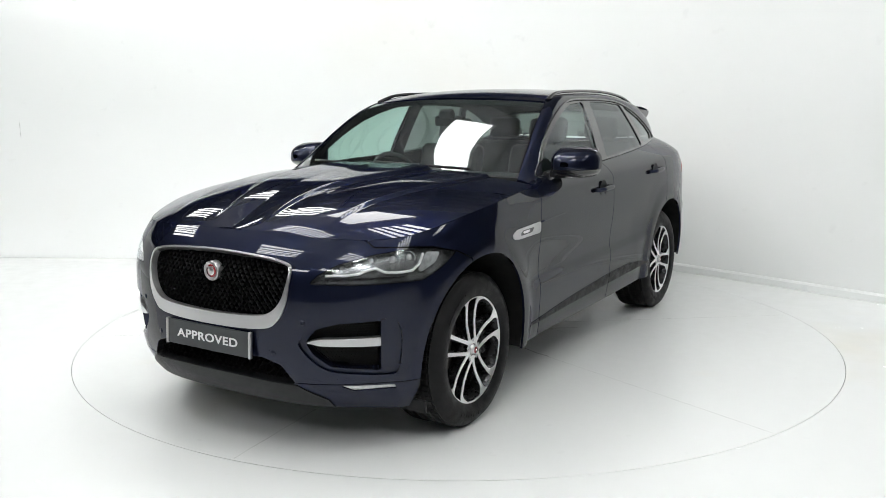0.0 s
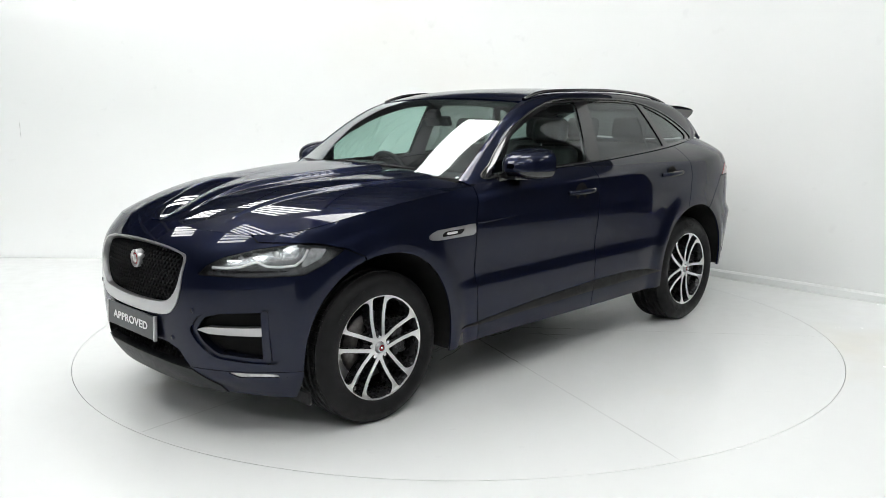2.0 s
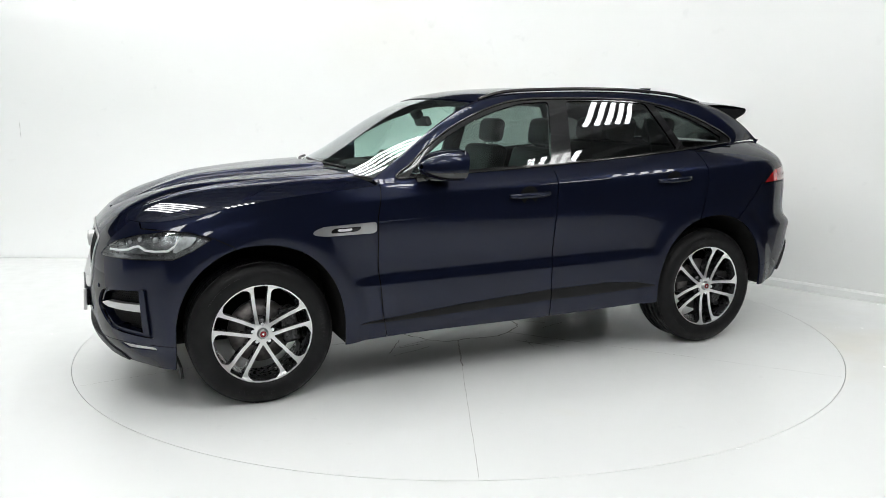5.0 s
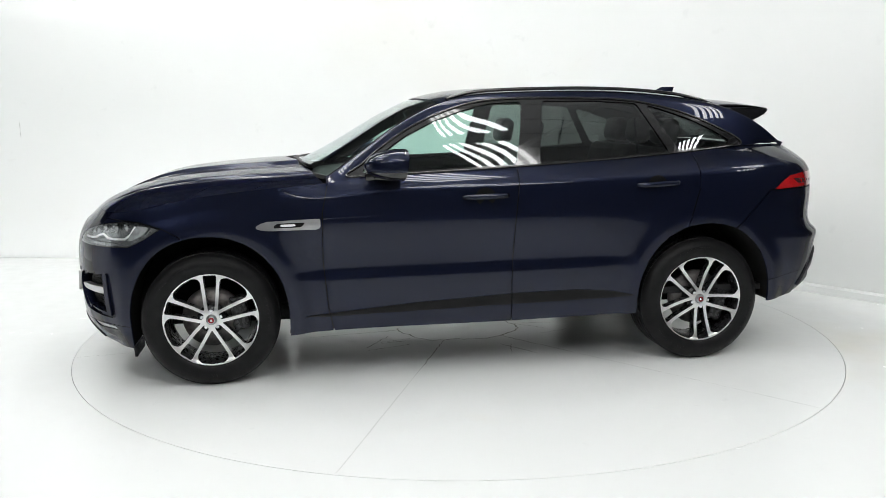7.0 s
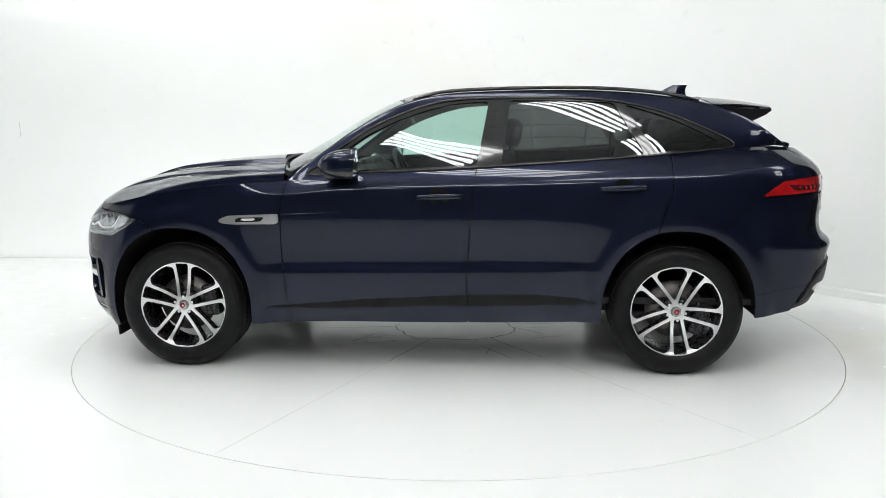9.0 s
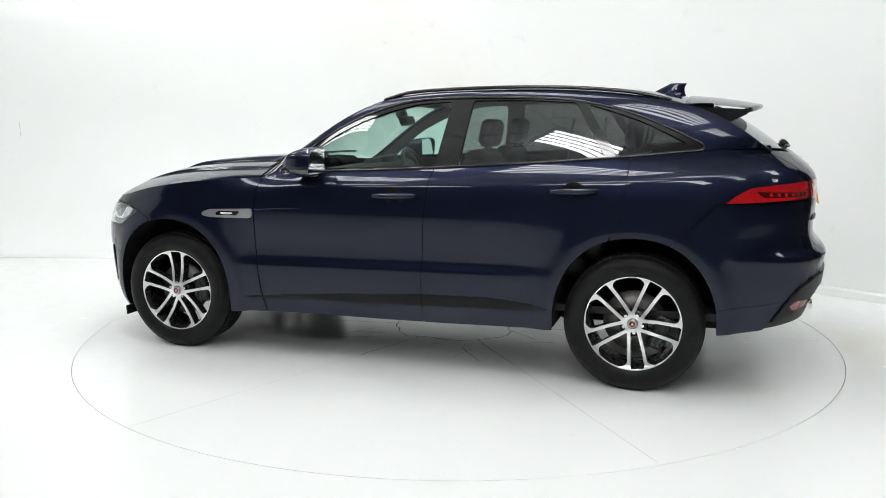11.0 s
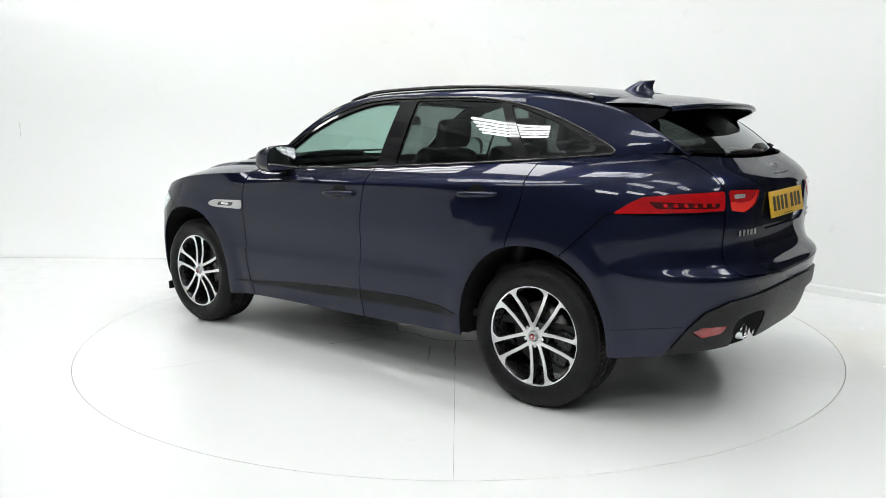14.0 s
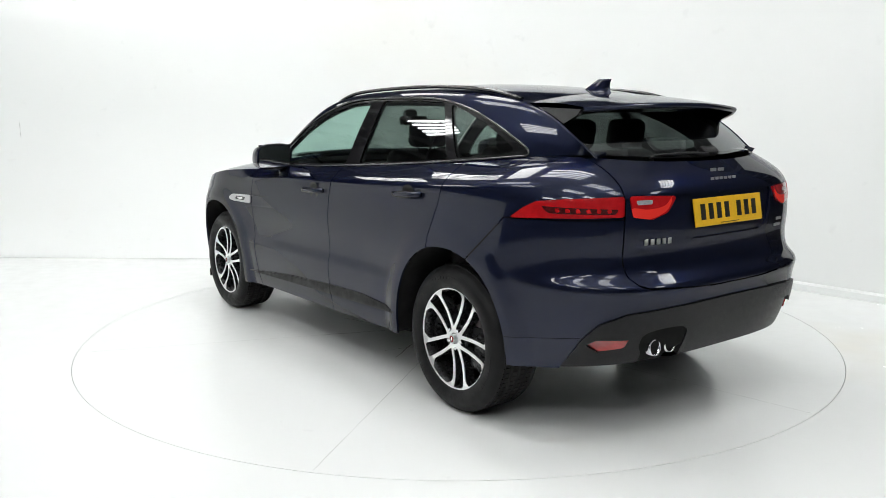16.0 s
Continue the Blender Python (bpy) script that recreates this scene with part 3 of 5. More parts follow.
    for k, p in enumerate(pts):
        w = 0.0025 if k < 3 else 0.001
        tmp.append((bm.verts.new((p[0] - w, p[1], p[2])), bm.verts.new((p[0] + w, p[1], p[2]))))
    for p, q in zip(tmp, tmp[1:]):
        bm.faces.new((p[0], p[1], q[1], q[0]))
    part("wall_crack", bm, CRACK_GREY, wall)
    # the hall beyond: dark walls and a sheeted roof on beams
    for nm, size, at in (("wall_south", (33, 0.2, 7), (0, -16, 3.5)), ("wall_north", (33, 0.2, 7), (0, 16, 3.5)), ("wall_east", (0.2, 33, 7), (16, 0, 3.5)), ("wall_west", (0.2, 33, 7), (-16, 0, 3.5))):
        part(nm, box(bmesh.new(), size, at), HALL_GREY, None, "plain grey hall wall in the dark", "structure")
    bm = box(bmesh.new(), (33, 33, 0.15), (0, 0, 7.09))
    for k in range(-7, 8):
        box(bm, (0.12, 32, 0.25), (k * 2.1, 0, 6.9))
    for k in range(-15, 16):
        box(bm, (32, 0.06, 0.10), (0, k * 1.05, 6.98))
    part("ceiling", bm, HALL_ROOF, None, "grey sheeted hall roof on purlins", "structure")


def build_turntable():
    bm = bmesh.new()
    bmesh.ops.create_cone(bm, cap_ends=True, segments=160, radius1=DISC_R, radius2=DISC_R, depth=0.04, matrix=Matrix.Translation((0, 0, -0.02)))
    disc = part("turntable", bm, DISC_WHITE, None, "round white turntable disc set into the floor", "structure")
    tagged(disc, category="turntable")

    # the cracked filler round the hub: an uneven ring, branches that run out and side cracks
    rnd = random.Random(5)

    def ring_r(a):
        return 0.40 + 0.025 * math.sin(3 * a) + 0.015 * math.sin(7 * a + 1)

    pts = [(ring_r(a) * math.cos(a), ring_r(a) * math.sin(a)) for a in (2 * math.pi * k / 90 for k in range(84))]
    strip(pts, 0.009, 0.0012, "crack", CRACK_GREY, disc, wave=0.011, seed=2)
    for k in range(6):
        deg = 8 + 60 * k
        a = radians(deg)
        strip(sub_line((0.95 * math.cos(a), 0.95 * math.sin(a)), (2.48 * math.cos(a), 2.48 * math.sin(a)), 30), 0.0015, 0.0011, "plate_seam", CRACK_GREY, disc, wave=0.0015, seed=20 + k)
        strip(sub_line((0.40 * math.cos(a), 0.40 * math.sin(a)), (0.95 * math.cos(a), 0.95 * math.sin(a)), 26), 0.0065, 0.0013, "crack", CRACK_GREY, disc, wave=0.006, seed=30 + k)
        for j in range(3):
            r0 = rnd.uniform(0.40, 0.62)
            turn = a + rnd.uniform(-0.5, 0.5)
            r1, end = r0 + rnd.uniform(0.10, 0.32), turn + rnd.uniform(-0.25, 0.25)
            strip(sub_line((r0 * math.cos(turn), r0 * math.sin(turn)), (r1 * math.cos(end), r1 * math.sin(end)), 12), rnd.uniform(0.003, 0.006), 0.0015, "crack", CRACK_GREY, disc, wave=0.007, seed=50 + 3 * k + j)
    return disc


def light_fixture(n_tubes, length, pitch):
    """A hanging batten frame with bare tubes."""
    ob = new("ceiling_light")
    w = n_tubes * pitch
    for sy in (-1, 1):
        part("cross_bar", box(bmesh.new(), (w + 0.06, 0.06, 0.05), (0, sy * (length / 2 + 0.02), 0.03), bevel=0.004, segments=1), STEEL_GREY, ob, "grey steel cross bar")
    for sx in (-1, 1):
        for sy in (-1, 1):
            part("hanger", rod(bmesh.new(), (sx * w * 0.45, sy * (length / 2 + 0.02), 0.05), (sx * w * 0.45, sy * (length / 2 + 0.02), 2.32), 0.004, n=6), STEEL_GREY, ob)
    for k in range(n_tubes):
        bm = bmesh.new()
        rod(bm, ((k - (n_tubes - 1) / 2) * pitch, -length / 2, 0.0), ((k - (n_tubes - 1) / 2) * pitch, length / 2, 0.0), pitch * 0.25, n=10)
        part("tube", bm, TUBE_GLOW, ob, "bright white lamp tube")
    return tagged(ob, "open hanging frame of bright white lamp tubes", "ceiling light", "hall lights")


def build_lights():
    # the frame at (-4.6, 3.0) is unseen, added only to brighten the left wall
    plan = ((-6.1, 1.0), (-4.6, 3.0), (-5.2, -6.8), (-3.7, -2.4), (-2.4, 2.0), (-2.4, -0.6), (-2.6, -7.6), (-0.8, -5.0), (0.2, -0.6), (0.2, -7.6), (1.2, -3.4), (2.6, -5.3), (4.6, -1.4), (6.5, -4.2))
    spots = [(x, y, 4.7) for x, y in plan]
    first = None
    for i, (x, y, z) in enumerate(spots):
        m = pose(x, y, z, 0, 0, 42)
        if first is None:
            first = light_fixture(5, 1.8, 0.17)
            first.matrix_basis = m
        else:
            copy_thing(first, m)
    # one wide light panel over the turntable
    ob = new("light_panel")
    part("frame", box(bmesh.new(), (1.30, 0.95, 0.10), (0, 0, 0.05), bevel=0.006, segments=1), TRAY_WHITE, ob)
    part("diffuser", box(bmesh.new(), (1.22, 0.87, 0.012), (0, 0, -0.008)), PANEL_GLOW, ob, "glowing white diffuser")
    for sx in (-1, 1):
        for sy in (-1, 1):
            part("hanger", rod(bmesh.new(), (sx * 0.6, sy * 0.42, 0.08), (sx * 0.6, sy * 0.42, 2.62), 0.005, n=6), STEEL_GREY, ob)
    ob.matrix_basis = pose(-0.85, 0.70, 4.4, 0, 0, 42)
    tagged(ob, "wide white light panel hanging over the turntable", "ceiling light")


# ================= the car =================
def arch_gap(V, grow=0.0):
    d = np.full(len(V), 9.0)
    for ax in (AXLE_F, AXLE_R):
        r = (np.abs((V[:, 0] - ax) / (ARCH_A + grow)) ** 2.15 + (np.maximum(V[:, 2] - HUB_Z, 0) / (ARCH_B + grow)) ** 2.15) ** (1 / 2.15) - 1
        d = np.minimum(d, r * 0.44)
    return d


GAP = 0.0032

# outlines on the skin
FRONT_DOOR = [(0.786, 1.35), (0.786, 1.108), (0.818, 0.953), (0.820, 0.690), (0.796, 0.423), (0.768, 0.288), (0.75, 0.1), (-0.258, 0.1), (-0.256, 0.30), (-0.249, 0.536), (-0.267, 0.862), (-0.300, 1.18), (-0.305, 1.35)]
REAR_DOOR = [(-0.305, 1.35), (-0.300, 1.18), (-0.267, 0.862), (-0.249, 0.536), (-0.256, 0.30), (-0.258, 0.1), (-1.15, 0.1), (-1.30, 0.80), (-1.318, 0.87), (-1.382, 1.057), (-1.390, 1.243), (-1.392, 1.40)]
FRONT_BUMPER = [(2.02, 1.30), (1.985, 0.930), (1.879, 0.926), (1.779, 0.919), (1.664, 0.889), (1.570, 0.842), (1.560, 0.0), (3.0, 0.0), (3.0, 1.30)]
REAR_BUMPER = [(-1.60, 0.0), (-1.60, 0.80), (-1.640, 0.832), (-1.815, 1.000), (-1.84, 1.030), (-3.0, 1.048), (-3.0, 0.0)]
TAILGATE = [(0.60, 1.60), (0.622, 1.20), (0.632, 1.0), (0.630, 0.84), (0.622, 0.785), (0.600, 0.756), (0.56, 0.742), (0.2, 0.722), (-0.3, 0.718), (-0.3, 1.60)]
HEADLAMP = rounded([(1.660, 0.783), (1.589, 0.829), (1.480, 0.866), (1.267, 0.903), (1.053, 0.922), (0.890, 0.917), (0.722, 0.888), (0.838, 0.828), (0.965, 0.784), (1.30, 0.780)], 0.012, 3)
FOG_VENT = ring([(1.725, 0.530), (1.650, 0.600), (1.519, 0.628), (1.190, 0.640), (1.128, 0.612), (1.106, 0.540), (1.128, 0.405), (1.20, 0.383), (1.545, 0.408), (1.675, 0.470)], 6, 0.3)
FOG_HOLE = rounded([(1.69, 0.530), (1.625, 0.592), (1.510, 0.614), (1.235, 0.624), (1.235, 0.402), (1.54, 0.424), (1.645, 0.477)], 0.02)
GRILLE_OUT = ring([(0.0, 0.897), (0.25, 0.889), (0.400, 0.870), (0.440, 0.842), (0.440, 0.770), (0.428, 0.690), (0.385, 0.615), (0.30, 0.577), (0.0, 0.566), (-0.30, 0.577), (-0.385, 0.615), (-0.428, 0.690), (-0.440, 0.770), (-0.440, 0.842), (-0.400, 0.870), (-0.25, 0.889)], 6)
GRILLE_IN = ring([(0.0, 0.889), (0.25, 0.881), (0.392, 0.862), (0.428, 0.836), (0.424, 0.770), (0.402, 0.705), (0.352, 0.655), (0.27, 0.634), (0.0, 0.624), (-0.27, 0.634), (-0.352, 0.655), (-0.402, 0.705), (-0.424, 0.770), (-0.428, 0.836), (-0.392, 0.862), (-0.25, 0.881)], 6)
LOW_GRILLE = rounded([(-0.455, 0.338), (-0.395, 0.425), (-0.30, 0.452), (0.30, 0.452), (0.395, 0.425), (0.455, 0.338), (0.2, 0.352), (-0.2, 0.352)], 0.02)
LIP = [(-0.60, 0.0), (-0.56, 0.27), (-0.455, 0.338), (-0.2, 0.352), (0.2, 0.352), (0.455, 0.338), (0.56, 0.27), (0.60, 0.0)]
FOG_LIGHT = rounded([(1.50, 0.342), (1.15, 0.334), (1.14, 0.316), (1.40, 0.313)], 0.008)
TAIL_OUT = rounded([(-0.945, 1.030), (-1.040, 1.082), (-1.120, 1.112), (-1.300, 1.126), (-1.652, 1.137), (-1.655, 1.047), (-1.300, 1.042), (-1.08, 1.036)], 0.014, 3)
TAIL_IN = rounded([(-1.680, 1.137), (-1.80, 1.137), (-1.985, 1.130), (-1.930, 1.060), (-1.832, 1.031), (-1.704, 1.045)], 0.012, 3)
BLACK_REAR = [(-1.27, 0.0), (-1.283, 0.374), (-1.416, 0.522), (-1.514, 0.589), (-1.684, 0.633), (-1.95, 0.648), (-2.204, 0.656), (-3.0, 0.660), (-3.0, 0.0)]
REFLECTOR = rounded([(-1.435, 0.496), (-1.50, 0.520), (-1.71, 0.520), (-1.675, 0.474), (-1.52, 0.460)], 0.01)
PLATE_NICHE = rounded([(-0.36, 1.132), (0.36, 1.132), (0.325, 0.955), (0.27, 0.930), (-0.27, 0.930), (-0.325, 0.955)], 0.02)
DLO = ring([(0.680, 1.148), (0.585, 1.214), (0.502, 1.284), (0.334, 1.397), (0.169, 1.477), (0.005, 1.534), (-0.154, 1.566), (-0.381, 1.578), (-0.80, 1.576), (-1.05, 1.561), (-1.27, 1.519), (-1.43, 1.470), (-1.59, 1.404), (-1.712, 1.345), (-1.755, 1.315), (-1.748, 1.292), (-1.67, 1.284), (-1.35, 1.256), (-0.80, 1.215), (-0.258, 1.184), (0.2, 1.163), (0.52, 1.150)], 5)
PANE_FRONT = rounded([(0.600, 1.164), (0.555, 1.206), (0.482, 1.268), (0.332, 1.370), (0.165, 1.450), (0.003, 1.506), (-0.154, 1.545), (-0.366, 1.560), (-0.300, 1.197)], 0.03)
PANE_REAR = rounded([(-0.487, 1.563), (-0.80, 1.562), (-1.075, 1.548), (-1.250, 1.258), (-0.80, 1.226), (-0.440, 1.203)], 0.02)
PANE_QUARTER = rounded([(-1.135, 1.540), (-1.27, 1.500), (-1.42, 1.450), (-1.56, 1.386), (-1.672, 1.326), (-1.655, 1.296), (-1.312, 1.266)], 0.03)
SILL_STRIP = [(0.98, 0.378), (0.829, 0.387), (0.327, 0.430), (-0.262, 0.464), (-0.647, 0.472), (-0.86, 0.455), (-1.00, 0.428), (-0.86, 0.415), (-0.262, 0.400), (0.829, 0.372)]


def low_mesh():
    a = np.concatenate([np.linspace(0, 1, 150), np.linspace(1, 2, 130)[1:], np.linspace(2, 3, 120)[1:]])
    return clip(grid(skin_low, a, np.linspace(0, 1, 96)), arch_gap)


def outside(poly, proj, gap=GAP):
    return lambda V: -inside(proj(V), poly) - gap


def within(poly, proj, gap=GAP):
    return lambda V: inside(proj(V), poly) - gap


def pair(name, mesh, mat, parent, label="", **kw):
    """The same part on both flanks."""
    made = []
    for m in (mesh, mirrored(mesh)):
        made.append(part(name, panel(m, **kw), mat, parent, label))
    return made


def holes(mesh, *pairs):
    for poly, proj in pairs:
        mesh = clip(mesh, outside(poly, proj, 0.0))
    return mesh


def mesh_lattice(y0, y1, z0, z1, x_of, cell, bar, keep, depth=0.012):
    """Diamond grille wires laid on a sunk surface x = x_of(y, z)."""
    bm = bmesh.new()
    def bar_at(p, q):
        (ya, za), (yb, zb) = p, q
        if not (keep(ya, za) and keep(yb, zb)):
            return
        d = Vector((0, yb - ya, zb - za)).normalized()
        n = Vector((0, -d.z, d.y)) * bar / 2
        A, B = Vector((x_of(ya, za), ya, za)), Vector((x_of(yb, zb), yb, zb))
        t = Vector((-depth, 0, 0))
        v = [bm.verts.new(c) for c in (A + n + t, A, A - n + t, B + n + t, B, B - n + t)]
        bm.faces.new((v[0], v[1], v[4], v[3]))
        bm.faces.new((v[1], v[2], v[5], v[4]))
    ny, nz = int((y1 - y0) / cell) + 1, int((z1 - z0) / (cell * 0.62)) + 1
    for i in range(ny + 1):
        for j in range(nz + 1):
            y, z = y0 + i * cell + (cell / 2 if j % 2 else 0), z0 + j * cell * 0.62
            for s in (-1, 1):
                bar_at((y, z), (y + s * cell / 2, z + cell * 0.62))
    bmesh.ops.remove_doubles(bm, verts=bm.verts, dist=1e-4)
    return bm


def face_x(y, z):
    """Where the nose lies at height z, y from the middle."""
    xf = float(front_x(z))
    w = float(half_width(np.array([2.1]), np.array([z]))[0])
    return xf - 0.85 * (1 - max(0.0, 1 - abs(y / w) ** 2.75) ** (1 / 2.75))


def tail_x(y, z):
    xr = float(rear_x(z))
    w = float(half_width(np.array([-2.1]), np.array([z]))[0])
    return xr + 0.75 * (1 - max(0.0, 1 - abs(y / w) ** 3.3) ** (1 / 3.3))


def text_mesh(name, body, size, mat, parent, m, extrude=0.0008, spacing=1.0, width=None, label=""):
    cu = bpy.data.curves.new(name, "FONT")
    cu.body, cu.size, cu.extrude, cu.align_x, cu.align_y, cu.space_character = body, size, extrude, "CENTER", "CENTER", spacing
    cu.offset = size * 0.022
    tmp = new(name + "_source", cu)
    me = bpy.data.meshes.new_from_object(tmp.evaluated_get(bpy.context.evaluated_depsgraph_get()))
    bpy.data.objects.remove(tmp)
    me.materials.clear()
    me.materials.append(mat)
    if width:
        xs = [v.co.x for v in me.vertices]
        k = width / (max(xs) - min(xs))
        for v in me.vertices:
            v.co.x *= k
    ob = new(name, me)
    ob.parent = parent
    ob.matrix_basis = m
    return tagged(ob, label=label)


def build_wheel(name_parent, m, spin, shared_meshes):
    """One wheel: dark barrel with tyre, machined face, cap, bolts and brake. Its outer side looks along +y."""
    R, RW = 0.369, 0.264
    if not shared_meshes:
        tread = [(RW - 0.006, 0.0), (RW + 0.004, 0.010), (RW + 0.020, 0.014), (0.300, 0.019), (0.325, 0.016), (0.345, 0.006), (0.360, -0.008), (0.369, -0.022), (R - 0.002, -0.034)]
        y = -0.034
        for _ in range(4):
            tread += [(R, y - 0.002), (R, y - 0.036), (R - 0.009, y - 0.038), (R - 0.009, y - 0.046)]
            y -= 0.048
        tread += [(R, y - 0.001), (R - 0.005, y - 0.018), (0.345, y - 0.036), (0.29, y - 0.04), (RW - 0.01, y - 0.02)]
        tyre = lathe(tread, 84)
        # cross cuts in the tread blocks
        for f in list(tyre.faces):
            c = f.calc_center_median()
            r = math.hypot(c.x, c.z)
            if r > R - 0.003:
                k = int((math.atan2(c.z, c.x) % (2 * math.pi)) / (2 * math.pi) * 120)
                f.smooth = False
        cuts = [f for f in tyre.faces if math.hypot(f.calc_center_median().x, f.calc_center_median().z) > R - 0.004]
        ins = bmesh.ops.inset_individual(tyre, faces=cuts, thickness=0.0030, depth=0.0)
        for f in cuts:
            for v in f.verts:
                r = math.hypot(v.co.x, v.co.z)
                k = (r + 0.005) / r
                v.co.x, v.co.z = v.co.x * k, v.co.z * k
        # raised lettering, too worn to read, as short bars
        rnd = random.Random(3)
        for base in (0.6, 2.7, 4.6):
            for i in range(9):
                a = base + i * 0.075
                box(tyre, (0.017, 0.0025, 0.016), (0.312 * math.cos(a), 0.018, 0.312 * math.sin(a)), (0, 90 - math.degrees(a), 0))
        barrel = lathe([(0.262, 0.004), (0.258, -0.004), (0.248, -0.012), (0.240, -0.06), (0.236, -0.19), (0.262, -0.20), (0.262, -0.185), (0.24, -0.05)], 72)
        slots, pents = [], []
        for k in range(5):
            for local, store in (([(-0.0165, 0.046), (0.0165, 0.046), (0.0255, 0.12), (0.0375, 0.2500), (-0.0375, 0.2500), (-0.0255, 0.12)], slots), ):
                a = k * 2 * math.pi / 5
                store.append(rounded([(x * math.cos(a) - z * math.sin(a), x * math.sin(a) + z * math.cos(a)) for x, z in local], 0.010, 3))
            a = (k + 0.5) * 2 * math.pi / 5
            local = [(0.0, 0.060), (0.0355, 0.1220), (0.084, 0.205), (0.081, 0.223), (0.060, 0.2445), (0.0, 0.2520), (-0.060, 0.2445), (-0.081, 0.223), (-0.084, 0.205), (-0.0355, 0.1220)]
            pents.append(rounded([(x * math.cos(a) - z * math.sin(a), x * math.sin(a) + z * math.cos(a)) for x, z in local], 0.008, 3))

        def dish(r, th):
            y = -0.012 - 0.012 * np.sin(np.clip((r - 0.05) / 0.2, 0, 1) * math.pi) + 0.010 * smooth(0.235, 0.262, r)
            return np.stack([r * np.cos(th), y, r * np.sin(th)], -1)

        disc = grid(dish, np.linspace(0.030, 0.2625, 40), np.linspace(0, 2 * math.pi, 241))
        for poly in slots + pents:
            disc = clip(disc, outside(poly, xz, 0.0))
        face = panel(disc, depth=0.004, out_from=(0, -5, 0))
        web = panel(disc, depth=0.055, lift=-0.0035, out_from=(0, -5, 0))
        cap = lathe([(0.0, 0.006), (0.020, 0.005), (0.024, 0.002), (0.0245, -0.02), (0.033, -0.02)], 32)
        ring_red = lathe([(0.0, 0.0066), (0.0155, 0.0062), (0.0170, 0.0045), (0.0170, 0.002)], 32)
        mark = box(bmesh.new(), (0.010, 0.003, 0.012), (0, 0.0066, 0), bevel=0.0014, segments=1)
        bolt = bmesh.new()
        rod(bolt, (0, -0.03, 0), (0, 0.002, 0), 0.0115, 0.0100, n=6)
        bmesh.ops.recalc_face_normals(bolt, faces=bolt.faces)
        rotor = lathe([(0.06, -0.085), (0.165, -0.085), (0.165, -0.11), (0.06, -0.11)], 48)
        cal = bmesh.new()
        box(cal, (0.09, 0.09, 0.19), (-0.150, -0.095, 0.02), (0, 10, 0), bevel=0.015)
        hub = lathe([(0.0, -0.03), (0.075, -0.03), (0.08, -0.05), (0.085, -0.12)], 32)
        for key, bm, mat in (("tyre", tyre, RUBBER), ("barrel", barrel, ALLOY_DARK), ("face", face, SILVER), ("web", web, ALLOY_DARK), ("cap", cap, SATIN_SILVER), ("red", ring_red, BADGE_RED), ("mark", mark, CHROME), ("bolt", bolt, CHROME), ("rotor", rotor, IRON), ("cal", cal, ALLOY_DARK), ("hub", hub, ALLOY_DARK)):
            me = bpy.data.meshes.new(key)
            bm.to_mesh(me)
            bm.free()
            me.materials.append(mat)
            shared_meshes[key] = me
    s = shared_meshes
    wheel = shared("wheel", s["barrel"], name_parent, m @ pose(0, 0, 0, 0, spin, 0))
    tagged(wheel, label="alloy wheel with five split spokes")
    tagged(shared("tyre", s["tyre"], wheel), label="black road tyre with grooved tread")
    tagged(shared("spoke_face", s["face"], wheel), label="machined silver spoke face")
    tagged(shared("spoke_web", s["web"], wheel), label="dark grey sides of the spokes")
    shared("hub", s["hub"], wheel)
    shared("brake_disc", s["rotor"], wheel)
    shared("brake_caliper", s["cal"], wheel)
    shared("centre_cap", s["cap"], wheel)
    tagged(shared("cap_badge", s["red"], wheel), label="round red badge")
    shared("cap_emblem", s["mark"], wheel)
    for k in range(5):
        a = radians(90 + 72 * k)
        shared("wheel_bolt", s["bolt"], wheel, pose(0.053 * math.cos(a), -0.012, 0.049 * math.sin(a)))
    return wheel


